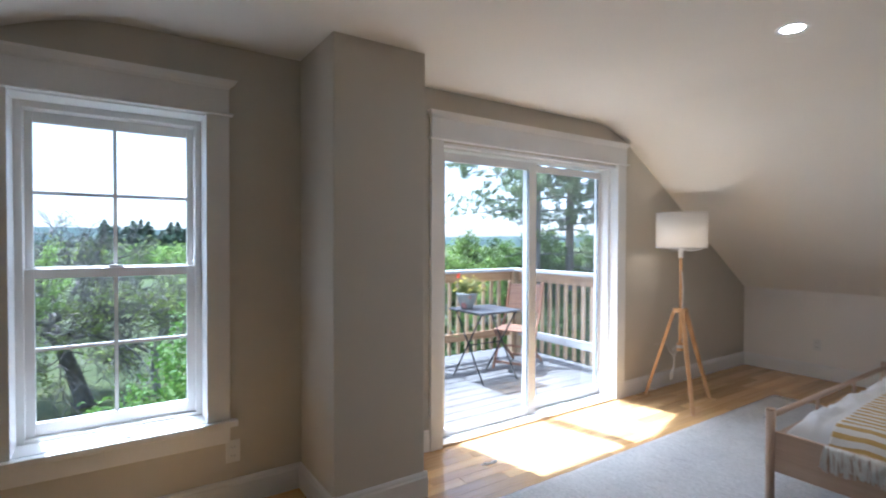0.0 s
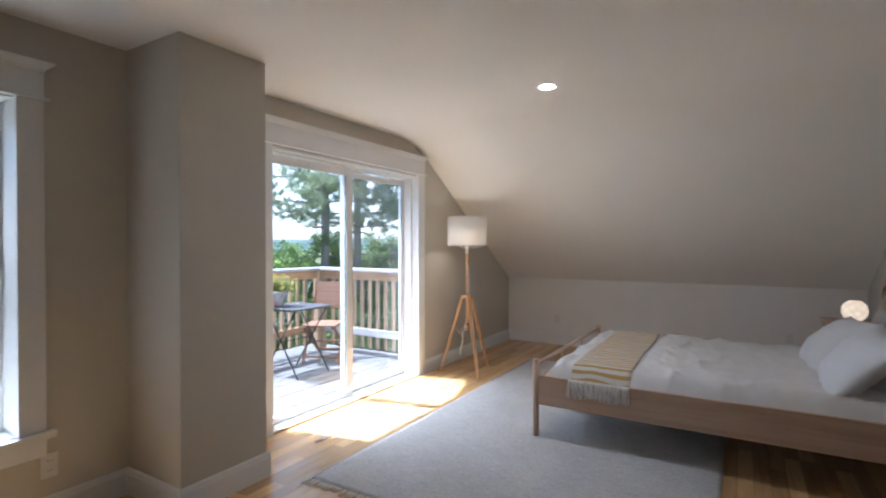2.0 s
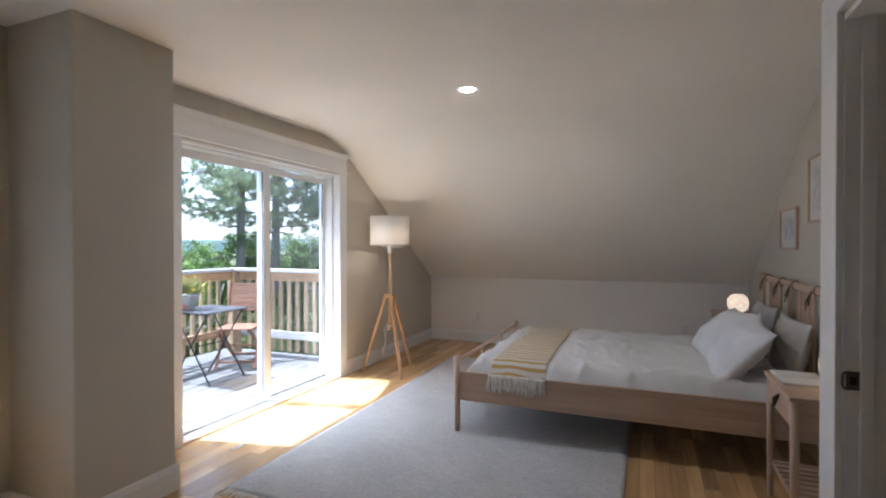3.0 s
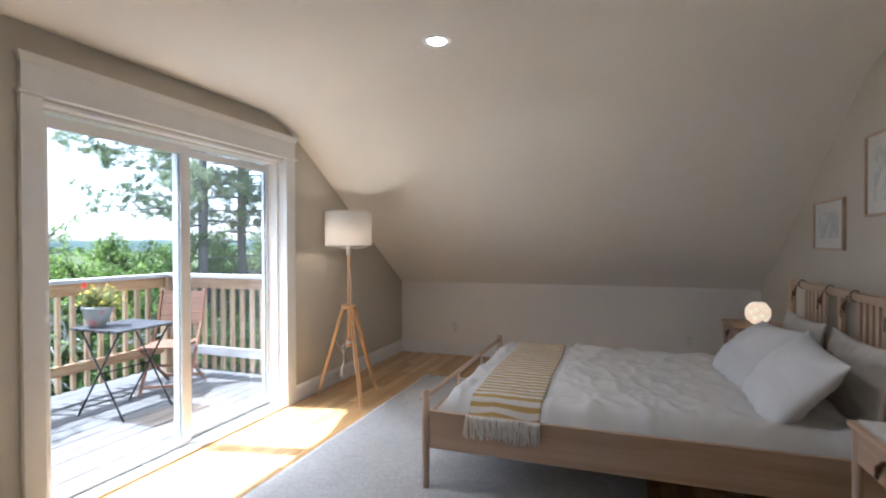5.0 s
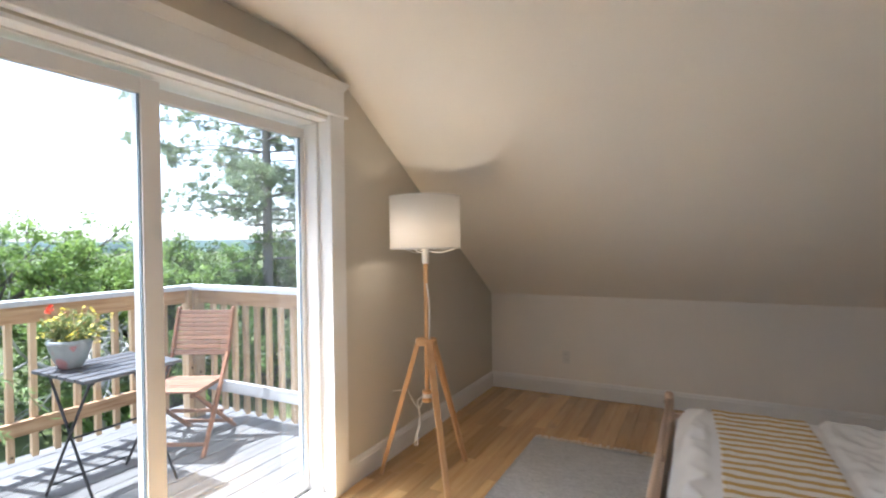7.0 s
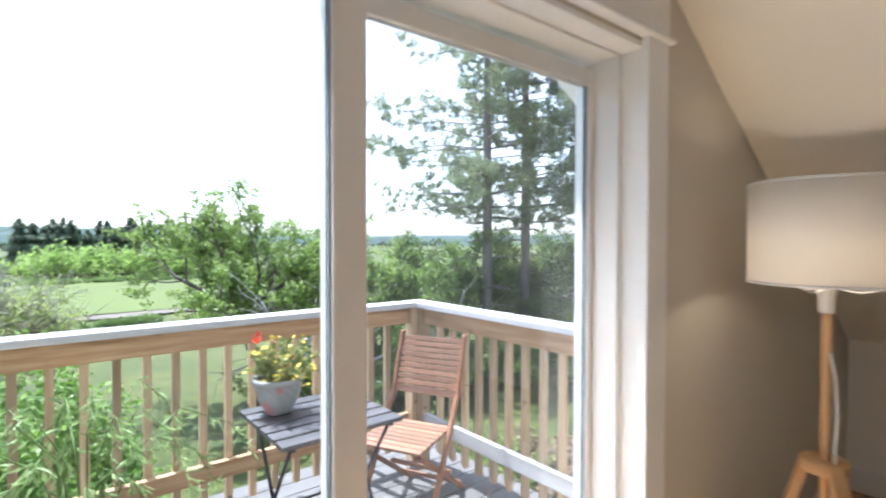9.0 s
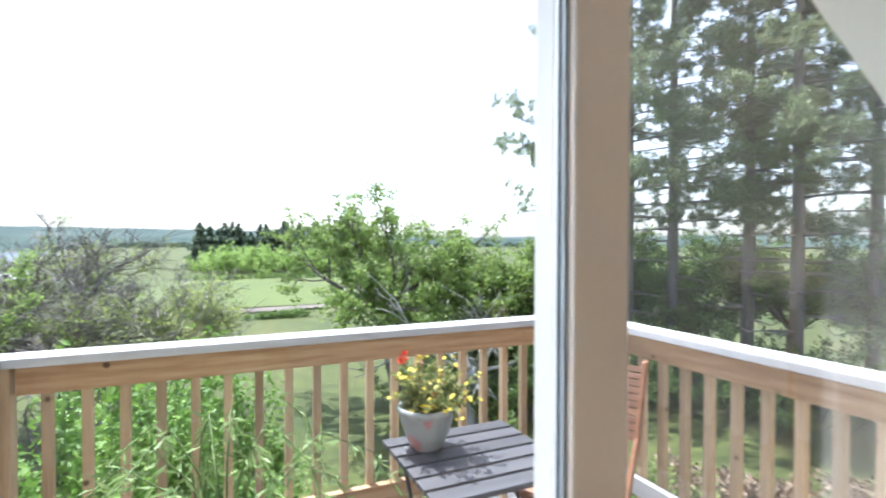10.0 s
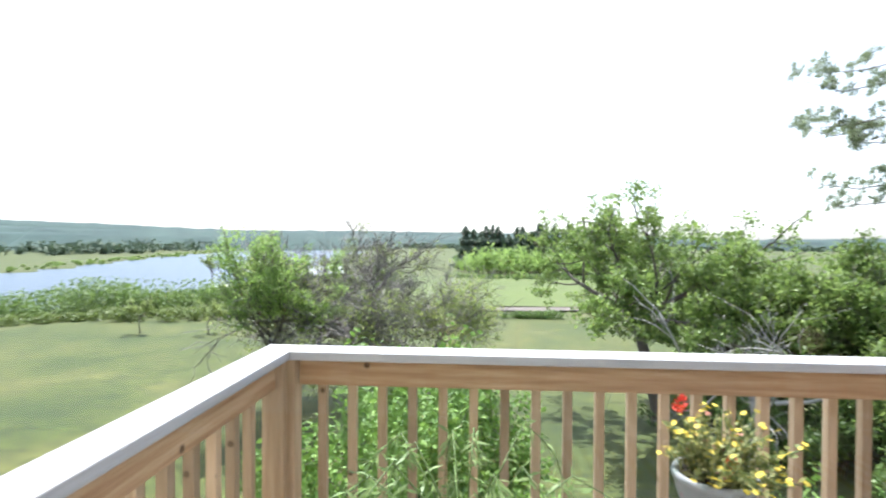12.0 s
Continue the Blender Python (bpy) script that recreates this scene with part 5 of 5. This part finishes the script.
def grow(r, bm, start, d, length, radius, depth, tips, spread=0.6, lift=0.15, kink=0.25, kids=(2, 4), shrink=(0.55, 0.78), seg=7):
    """A limb that bends on its way and forks; the far ends go into tips."""
    radius = max(radius, 0.008)
    pts, p, steps = [Vector(start)], Vector(start), 4
    for k in range(steps):
        d = (d + rand_dir(r) * kink + Vector((0, 0, lift)) * 0.4).normalized()
        p = p + d * length / steps
        pts.append(p.copy())
        if depth <= 1:
            tips.append((p.copy(), d.copy()))
    end = radius * 0.62
    tube(bm, pts, [radius + (end - radius) * i / steps for i in range(steps + 1)], max(3, seg))
    if depth <= 0:
        return
    for k in range(r.randint(*kids)):
        q = pts[r.randint(2, steps)]
        nd = (d + rand_dir(r) * spread).normalized()
        grow(r, bm, q, nd, length * r.uniform(*shrink), end * r.uniform(0.55, 0.85), depth - 1, tips, spread, lift, kink, kids, shrink, seg - 1)
    nd = (d + rand_dir(r) * spread * 0.4).normalized()
    grow(r, bm, pts[-1], nd, length * shrink[1], end * 0.9, depth - 1, tips, spread, lift, kink, kids, shrink, seg - 1)


def broadleaf(name, at, label, seed, height, limb, radius, leaf_m, leaves, size, wood=bark, lean=(0, 0), trunk=0.35, first=5, depth=3, spread=0.65, clump=0.22, lift=0.1, category="tree", squash=1.0, bare=0.0, flare=0.8, kids=(2, 4), twigs=0):
    r = random.Random(seed)
    t = thing(name, at, label, category)
    bm, tips = bmesh.new(), []
    top = Vector((lean[0], lean[1], height * trunk))
    mid = top * 0.5 + rand_dir(r) * 0.06 * height * trunk
    tube(bm, [(0, 0, -0.15), (top.x * 0.12, top.y * 0.12, 0.12 * height * trunk), mid, top], [radius * 1.45, radius * 1.08, radius * 0.92, radius * 0.8], 12)
    for k in range(first):
        a = 2 * math.pi * k / first + r.uniform(-0.4, 0.4)
        d = Vector((math.cos(a) * flare, math.sin(a) * flare, r.uniform(0.35, 1.0))).normalized()
        grow(r, bm, mid.lerp(top, r.uniform(0.55, 1.0)), d, limb * r.uniform(0.75, 1.1), radius * r.uniform(0.4, 0.62), depth, tips, spread, lift, kids=kids)
    part("trunk", bm, wood, t)
    if twigs:
        bm = bmesh.new()
        for k in range(twigs):
            p, d = tips[r.randrange(len(tips))]
            d = (d + rand_dir(r) * 0.9).normalized()
            e = p + d * r.uniform(0.15, 0.32)
            tube(bm, [p, e, e + (d + rand_dir(r) * 0.8) * r.uniform(0.1, 0.3)], [0.008, 0.006, 0.003], 3)
        tagged(part("twigs", bm, grey_twig if wood != dead_bark else wood, t), kind="stuff")
    specs = []
    live = [q for q in tips if r.random() >= bare]
    if leaves and live:
        r.shuffle(live)
        live = live[:max(60, leaves // 30)]
        for k in range(leaves):
            p, d = live[r.randrange(len(live))]
            o = rand_dir(r) * clump * r.random() ** 0.6
            o.z *= squash
            s = size * r.uniform(0.6, 1.25)
            specs.append(leaf(r, p + o, s, 0.62))
        tagged(foliage("crown", specs, leaf_m, t), kind="stuff")
    return t


def shrub(name, at, label, seed, wide, high, leaf_m, leaves, size, category="shrub", deep=None):
    """Leaves in uneven tufts on many thin upright stems."""
    r = random.Random(seed)
    t = thing(name, at, label, category)
    bm, specs = bmesh.new(), []
    stems = []
    deep = deep or wide
    for k in range(46):
        a, q = r.uniform(0, 2 * math.pi), r.random() ** 0.5
        foot = Vector((math.cos(a) * q * wide * 0.45, math.sin(a) * q * deep * 0.45, -0.1))
        h = high * (1 - 0.55 * q * q) * r.uniform(0.7, 1.08)
        tip = foot + Vector((math.cos(a) * q * wide * 0.5, math.sin(a) * q * deep * 0.5, h))
        mid = (foot + tip) / 2 + rand_dir(r) * 0.12 * high
        tube(bm, [foot, mid, tip], [0.018, 0.012, 0.004], 4)
        stems.append((foot, mid, tip))
    part("stems", bm, bark, t)
    for k in range(leaves):
        f, m, p = stems[r.randrange(len(stems))]
        u = r.uniform(0.25, 1.0)
        q = f.lerp(m, u * 2) if u < 0.5 else m.lerp(p, u * 2 - 1)
        specs.append(leaf(r, q + rand_dir(r) * 0.26 * high / 3 * r.random() ** 0.6, size * r.uniform(0.6, 1.25), 0.6))
    tagged(foliage("leaves", specs, leaf_m, t), kind="stuff")
    return t


def pine(at, seed, height, low, reach, label, rad=0.16, sunny=225, bias=0.0):
    """Straight trunk, whorls of long level limbs, tufts of needles towards their ends; bare dead limbs below."""
    r = random.Random(seed)
    t = thing("pine_tree", at, label, "tree", "pines by the deck")
    bm, specs = bmesh.new(), []
    tube(bm, [(0, 0, -0.2), (0.03, 0.02, height * 0.35), (-0.03, 0.05, height * 0.7), (0, 0, height)], [rad * 1.15, rad * 0.95, rad * 0.62, 0.03], 12)
    z = low * 0.45
    while z < height - 0.3:
        f = max(0.0, (z - low) / (height - low))
        dead = z < low
        for k in range(r.randint(2, 4) if dead else r.randint(3, 5)):
            a = r.uniform(0, 2 * math.pi)
            ln = r.uniform(0.5, 1.8) if dead else reach * min(1, 0.62 + 1.9 * f) * min(1, (1 - f) / 0.8) ** 1.1 * r.uniform(0.6, 1.08) * (1 - bias * 0.5 * (1 - math.cos(a - radians(sunny))))
            d = Vector((math.cos(a), math.sin(a), 0))
            p = [Vector((0, 0, z)), Vector((0, 0, z + 0.02 * ln)) + d * ln * 0.4, Vector((0, 0, z + r.uniform(-0.09, 0.07) * ln)) + d * ln * 0.75, Vector((0, 0, z + r.uniform(-0.06, 0.16) * ln)) + d * ln]
            tube(bm, p, [0.035 * (1 - f * 0.6), 0.026 * (1 - f * 0.6), 0.016, 0.006], 5)
            if dead:
                continue
            side = Vector((-d.y, d.x, 0))
            for m in range(int(6 + 14 * ln / reach)):
                u = 0.3 + 0.7 * r.random() ** 0.7
                c = p[1].lerp(p[2], max(0, u - 0.35) / 0.35) if u < 0.7 else p[2].lerp(p[3], (u - 0.7) / 0.3)
                off = r.uniform(-1, 1) * ln * 0.26 * (1.15 - u) + r.uniform(-0.15, 0.15)
                q = c + side * off + Vector((0, 0, r.uniform(-0.1, 0.42)))
                tube(bm, [c, q], [0.006, 0.004], 3)
                for tuft in range(3):
                    q2 = q + rand_dir(r) * 0.13
                    for e in range(24):
                        nd = (rand_dir(r) + Vector((0, 0, 0.55)) + d * 0.4).normalized()
                        L = r.uniform(0.11, 0.19)
                        specs.append(leaf(r, q2 + nd * L * 0.5, L, 0.13, nd))
        z += r.uniform(0.34, 0.58) if not dead else r.uniform(0.3, 0.6)
    part("trunk", bm, pine_bark, t)
    tagged(foliage("needles", specs, needle, t), kind="stuff")
    return t


def spruce(at, seed, height, wide):
    r = random.Random(seed)
    t = thing("spruce_tree", at, "dark distant spruce at the field's edge", "tree", "spruces beyond the field")
    part("trunk", tube(bmesh.new(), [(0, 0, -0.3), (0, 0, height)], [0.16, 0.03], 6), bark, t)
    specs = []
    for k in range(1300):
        u = r.random() ** 0.6
        z = height * (1 - u)
        a = r.uniform(0, 2 * math.pi)
        q = wide / 2 * (0.04 + 0.96 * u ** 0.85) * r.uniform(0.4, 1.05) * (0.8 + 0.3 * math.sin(z * 4.2))
        d = Vector((math.cos(a), math.sin(a), -0.35))
        specs.append(leaf(r, Vector((math.cos(a) * q, math.sin(a) * q, z)), r.uniform(0.5, 0.9), 0.45, d))
    tagged(foliage("needles", specs, spruce_needle, t), kind="stuff")
    return t


# old apple tree, half dead, seen from window and deck
broadleaf("apple_tree", (-13.1, 0.05, ground_z(-13.1, 0.05)), "old half-dead apple tree with grey tangled branches", 4, 4.1, 1.35, 0.185, pale_leaf, 8500, 0.085, wood=lichen_bark, lean=(0.1, -0.75), trunk=0.56, first=10, depth=4, spread=0.95, clump=0.28, lift=0.03, bare=0.6, flare=1.5, kids=(3, 4), twigs=3000)
broadleaf("apple_tree", at_bearing(-23.4, 12.6), "leafy young apple tree on the lawn", 9, 6.3, 1.15, 0.05, young_leaf, 18000, 0.08, trunk=0.34, first=7, depth=3, spread=0.75, clump=0.22, squash=0.7, lift=0.4, flare=0.6)
broadleaf("apple_tree", at_bearing(-5.5, 13.6), "low leafy apple tree among grey twigs", 14, 3.4, 1.15, 0.1, pale_leaf, 8000, 0.085, wood=grey_twig, trunk=0.4, first=6, depth=3, spread=0.8, clump=0.3, lift=0.1, bare=0.3, twigs=900)
broadleaf("apple_tree", at_bearing(19.5, 13.2), "spreading green apple tree with leaning trunk", 23, 6.5, 1.55, 0.14, apple_leaf, 26000, 0.1, lean=(0.1, -0.7), trunk=0.42, first=9, depth=3, spread=0.85, clump=0.24, lift=0.08, squash=0.65, flare=1.1)
broadleaf("dead_tree", at_bearing(28.0, 11.4), "bare bleached dead tree before the thicket", 31, 4.0, 1.75, 0.11, dark_leaf, 0, 0.1, wood=dead_bark, trunk=0.36, first=5, depth=2, spread=1.0, lift=-0.02, flare=1.3, twigs=220)
for k, (deg, d, h) in enumerate(((25, 15.5, 5.2), (31, 15.5, 5.5), (36, 14.8, 5.4), (41, 17, 5.7), (46, 18.5, 5.2), (53, 19.0, 5.6), (60, 18.5, 5.8), (68, 18, 6.0))):
    broadleaf("thicket_tree", at_bearing(deg, d), "dense dark-green tree in the thicket", 40 + k, h * 1.02, 1.25, 0.11, apple_leaf if k in (0, 1, 2, 4, 6) else dark_leaf, 20000, 0.12, trunk=0.32, first=8, depth=3, spread=0.85, clump=0.34, squash=0.7, lift=0.12, flare=1.0)
for k, (deg, d, w, h) in enumerate(((27, 12.9, 3.0, 2.2), (34, 13.0, 3.2, 2.4), (42, 14.4, 3.4, 2.6), (51, 15.6, 3.6, 2.2), (60, 15.5, 3.6, 2.2))):
    shrub("thicket_shrub", at_bearing(deg, d), "shaded undergrowth below the thicket", 60 + k, w, h, dark_leaf, 7000, 0.13)
shrub("lilac_shrub", (-5.75, 2.2, ground_z(-5.75, 2.2)), "bright green leafy shrub below the deck", 71, 2.1, 3.45, bright_leaf, 30000, 0.092)
shrub("weed_shrub", at_bearing(37, 8.0), "bright green weeds on the lawn", 72, 1.6, 1.6, bright_leaf, 4500, 0.08)
shrub("weed_shrub", at_bearing(46, 7.6), "bright green weeds on the lawn", 73, 1.8, 1.4, pale_leaf, 4500, 0.08)
pine(at_bearing(45.2, 16.0), 81, 16.5, 5.0, 4.8, "tall red pine with long level limbs", bias=0.42)
pine(at_bearing(49.6, 17.0), 82, 16.0, 4.8, 4.2, "tall red pine with long level limbs")
pine(at_bearing(56.5, 17.0), 83, 16.0, 4.6, 3.7, "tall red pine with long level limbs")
pine(at_bearing(60.5, 16.0), 84, 15.0, 4.4, 3.7, "tall red pine with long level limbs")
pine(at_bearing(66.0, 18.0), 85, 15.0, 4.2, 3.7, "tall red pine with long level limbs")

brush_m = leafy("dry_brush", (0.12, 0.085, 0.055), (0.30, 0.225, 0.155), 0.8, 0.1)

# field's edge: spruces, pale trees and a hedge
rng = random.Random(90)
for k in range(26):
    deg = -1.5 + 17.0 * k / 25 + rng.uniform(-0.3, 0.3)
    spruce(at_bearing(deg, rng.uniform(86, 100)), 100 + k, rng.uniform(5.8, 8.2), rng.uniform(4.4, 6.4))
for k in range(16):
    deg = -0.5 + 17.0 * k / 15 + rng.uniform(-0.4, 0.4)
    shrub("birch_clump", at_bearing(deg, rng.uniform(72, 80)), "pale green young trees at the field's edge", 150 + k, rng.uniform(3.2, 4.6), rng.uniform(3.6, 5.4), young_leaf, 1100, 0.42, "tree")


def strip_shrubs(name, label, category, pts, n, wide, high, size, mat, seed, per=90):
    """A row of low growth too many to count, as one thing."""
    r = random.Random(seed)
    specs = []
    for k in range(n):
        u = r.random() * (len(pts) - 1)
        i = int(u)
        x = pts[i][0] + (pts[i + 1][0] - pts[i][0]) * (u - i) + r.uniform(-wide, wide)
        y = pts[i][1] + (pts[i + 1][1] - pts[i][1]) * (u - i) + r.uniform(-wide, wide)
        z = ground_z(x, y)
        h = high * r.uniform(0.45, 1.0) * (0.7 + 0.5 * noise.noise((x * 0.25, y * 0.25, seed)))
        for m in range(per):
            q = Vector((x, y, z)) + Vector((r.gauss(0, 0.4) * h, r.gauss(0, 0.4) * h, r.random() ** 0.8 * h))
            specs.append(leaf(r, q, size * r.uniform(0.6, 1.3), 0.5))
    return tagged(foliage(name, specs, mat, None), label, category, kind="stuff")


far_leaf = leafy("far_wood_leaf", (0.05, 0.085, 0.055), (0.12, 0.17, 0.10), 0.7, 0.2)
thicket_mix = leafy("riverside_leaf", (0.06, 0.115, 0.03), (0.25, 0.35, 0.10), 0.5, 0.4)
strip_shrubs("riverside_thicket", "rough green shrubs along the river bank", "shrubs", [(-29, -34), (-30.5, -24), (-32, -17), (-36, -13), (-44, -9), (-52, -6)], 290, 2.2, 2.6, 0.26, thicket_mix, 201, 100)
strip_shrubs("reeds", "pale reeds and rough grass at the bank's foot", "reeds", [(-26, -36), (-26.5, -24), (-27.5, -15), (-30, -9), (-34, -6)], 260, 1.3, 0.9, 0.22, reed, 202, 60)
strip_shrubs("field_hedge", "low hedge at the far end of the field", "hedge", [at_bearing(-4, 63)[:2], at_bearing(14, 63)[:2]], 120, 0.6, 1.0, 0.22, dark_leaf, 203, 45)
strip_shrubs("track_hedge", "low hedge beside the gravel track", "hedge", [at_bearing(2, 30)[:2], at_bearing(9, 30)[:2]], 46, 0.3, 0.5, 0.13, dark_leaf, 204, 60)
strip_shrubs("far_bank_scrub", "scrub along the far river bank", "shrubs", [(-75, -86), (-130, -102), (-215, -126), (-330, -160)], 150, 6, 1.1, 0.6, apple_leaf, 205, 50)
strip_shrubs("dry_brush", "cut dry brushwood and dead leaves below the pines", "brushwood", [at_bearing(50, 9.5)[:2], at_bearing(58, 9.0)[:2], at_bearing(66, 10.0)[:2], at_bearing(74, 11.0)[:2]], 90, 1.0, 0.8, 0.13, brush_m, 206, 60)
for deg, d, sd in ((-35.6, 28, 1), (-29.5, 26.5, 2)):
    broadleaf("sapling", at_bearing(deg, d), "young staked sapling on the lawn", 210 + sd, 2.0, 0.5, 0.03, pale_leaf, 1100, 0.09, trunk=0.4, first=4, depth=2, clump=0.16, lift=0.25)
for deg, d, sd in ((-29.2, 41, 3), (-25.0, 42, 4)):
    broadleaf("sapling", at_bearing(deg, d), "slim young tree by the river bank", 220 + sd, 3.6, 0.6, 0.04, pale_leaf, 900, 0.12, trunk=0.7, first=6, depth=2, clump=0.16, lift=0.3)

strip_shrubs("far_woods", "wooded slopes and hedgerows beyond the river", "woods", [(-170, -175), (-260, -190), (-360, -190), (-470, -170)], 240, 34, 7.0, 2.4, far_leaf, 207, 34)
strip_shrubs("far_woods", "wooded rises north-west beyond the field", "woods", [(-330, -60), (-340, 20), (-320, 120), (-280, 220)], 200, 24, 4.5, 2.0, far_leaf, 208, 34)

# gravel track and mown field
gravel = plain("pale_gravel", (0.17, 0.145, 0.12), 0.95, var=0.25, big=0.8, fine=14, bump=0.6)
field_m = plain("hay_field_green", (0.098, 0.132, 0.03), 0.95, var=0.22, big=0.1, fine=3, bump=0.5)


def laid(name, x0, x1, y0, y1, lift, mat, label, category, nx=8, ny=24):
    bm, g = sheet_grid(x0, x1, y0, y1, nx, ny, lambda x, y: ground_z(x, y) + lift)
    return setting(name, bm, mat, label, category)


laid("road", -34.2, -32.4, -6, 16, 0.10, gravel, "pale gravel track across the lawn", "track")
laid("field", -62, -35, -8, 22, 0.06, field_m, "bright green mown hay field", "field", 20, 20)

# farm building by the water
white_clad = plain("white_cladding", (0.75, 0.75, 0.74), 0.6, var=0.06, big=0.4, fine=8)
metal_roof = plain("pale_metal_roof", (0.40, 0.43, 0.47), 0.4, 0.3, var=0.08, big=0.4, fine=6)
window_dark = plain("dark_window", (0.03, 0.035, 0.04), 0.15)
bx, by, bz = at_bearing(-20.5, 58)
barn = thing("boat_house", (bx, by, bz), "long low white boat house with pale metal roof", "building", rz=20)
part("wall", boxm(-2.5, -4.5, -0.5, 2.5, 4.5, 1.4), white_clad, barn)
bm = bmesh.new()
vs = [bm.verts.new(p) for p in ((-2.8, -4.9, 1.4), (0, -4.9, 2.3), (2.8, -4.9, 1.4), (-2.8, 4.9, 1.4), (0, 4.9, 2.3), (2.8, 4.9, 1.4))]
for q in ((0, 1, 4, 3), (1, 2, 5, 4), (0, 2, 1), (3, 4, 5), (0, 3, 5, 2)):
    bm.faces.new([vs[i] for i in q])
part("roof", bm, metal_roof, barn)
for k in range(4):
    w = part("window", boxm(2.5, -4.0 + 2.1 * k, 0.3, 2.53, -3.0 + 2.1 * k, 1.0), window_dark, barn)
    part("frame", boxm(2.5, -4.06 + 2.1 * k, 0.22, 2.52, -2.94 + 2.1 * k, 0.3), white_clad, w)
for deg, d, w in ((-27.6, 70, 5.0), (-24.5, 82, 5.0)):
    x, y, z = at_bearing(deg, d)
    j = thing("jetty", (x, y, -4.75), "white floating jetty at the river bank", "jetty", "jetties")
    part("deck", boxm(-w / 2, -0.8, 0, w / 2, 0.8, 0.5, bevel=0.03), white_clad, j)
x, y, z = at_bearing(11.5, 56)
pole = thing("utility_pole", (x, y, z), "weathered timber utility pole by the field", "utility pole")
part("shaft", rod(bmesh.new(), (0, 0, -0.3), (0, 0, 7.4), 0.15, 0.11, 10), bark, pole)
part("crossarm", boxm(-0.06, -0.8, 6.8, 0.06, 0.8, 6.92), bark, pole)

# wooded hills
hazy_hill_m, n, l, b = base("hazy_wooded_hills", 1.0)
v = coords(n, l)
h1, h2 = noise_node(n, l, v, 0.012, 5), noise_node(n, l, v, 0.05, 6, 0.7)
# the blue cast of distant haze is put into these forest greens
hr = ramp(n, [(0.3, (0.03, 0.06, 0.055)), (0.7, (0.07, 0.11, 0.09))])
l.new(h1.outputs[0], hr.inputs[0])
hr2 = ramp(n, [(0.35, (0.45, 0.5, 0.55)), (0.65, (1.15, 1.15, 1.15))])
l.new(h2.outputs[0], hr2.inputs[0])
l.new(mixed(n, l, 1.0, hr.outputs[0], hr2.outputs[0], "MULTIPLY"), b.inputs["Base Color"])
for k, (d, high, low) in enumerate(((330, 6, 3.2), (900, 27, 7), (1700, 66, 18))):
    bm = bmesh.new()
    prev = None
    for i in range(801):
        deg = -100 + i * 0.25
        a = radians(deg)
        left = max(0.0, min(1.0, (20 - deg) / 70))
        h = low + (high - low) * left + (high * 0.22) * noise.noise((deg * 0.06, k * 3.3, 1)) + high * 0.05 * noise.noise((deg * 0.7, k, 2))
        h = max(1.0, h + high * 0.045 * noise.noise((deg * 3.1, k, 5)) + high * 0.02 * noise.noise((deg * 9.0, k, 8)))
        ring = [bm.verts.new((EYE.x - (d + o) * math.cos(a), EYE.y + (d + o) * math.sin(a), z)) for o, z in ((0, -8), (d * 0.10, h * 0.7), (d * 0.2, h), (d * 0.5, -8))]
        if prev:
            for m in range(3):
                f = bm.faces.new((prev[m], ring[m], ring[m + 1], prev[m + 1]))
                f.smooth = True
        prev = ring
    setting("backdrop_%d" % (k + 1), bm, hazy_hill_m, "low wooded hills across the river", "hills")


# ---- floor, laid plank by plank ----
floor = setting("floor", boxm(-0.03, YS, -0.06, XE, YN, -0.018), gap_dark, "honey maple strip floor with dark joints", "floor")
rng = random.Random(5)
PW = 0.083
rest = bmesh.new()
count = 0
shared = {}
xi = 0
while WX + xi * PW < XE - 0.01:
    x0 = WX + xi * PW
    y = YS + rng.uniform(-0.9, 0)
    while y < YN:
        ln = rng.choice((0.45, 0.6, 0.75, 0.9, 1.1))
        a, bnd = max(y, YS), min(y + ln, YN)
        if bnd - a > 0.02:
            cx, cy = x0 + PW / 2, (a + bnd) / 2
            seen = cy > 1.6 and (cx < 0.78 or cy > 5.2 or (cx > 2.65 and cy > 1.9))
            if seen and count < 300:
                key = round(bnd - a, 3)
                if key not in shared:
                    me = bpy.data.meshes.new("plank")
                    pb = bmesh.new()
                    h = key / 2 - 0.0006
                    w = PW / 2 - 0.0005
                    lo = [pb.verts.new((sx * w, sy * h, -0.0175)) for sx, sy in ((-1, -1), (1, -1), (1, 1), (-1, 1))]
                    md = [pb.verts.new((sx * w, sy * h, -0.0012)) for sx, sy in ((-1, -1), (1, -1), (1, 1), (-1, 1))]
                    hi = [pb.verts.new((sx * (w - 0.001), sy * (h - 0.001), 0)) for sx, sy in ((-1, -1), (1, -1), (1, 1), (-1, 1))]
                    pb.faces.new(hi)
                    for r0, r1 in ((lo, md), (md, hi)):
                        for i in range(4):
                            pb.faces.new((r0[i], r0[(i + 1) % 4], r1[(i + 1) % 4], r1[i]))
                    pb.to_mesh(me)
                    pb.free()
                    me.materials.append(maple)
                    shared[key] = me
                o = new("plank", shared[key])
                o.parent = floor
                o.location = (cx, cy, 0)
                count += 1
            else:
                box(rest, x0 + 0.0005, a + 0.0006, -0.0175, x0 + PW - 0.0005, bnd - 0.0006, 0)
        y += ln
    xi += 1
tagged(part("planks", rest, maple, floor), kind="stuff")
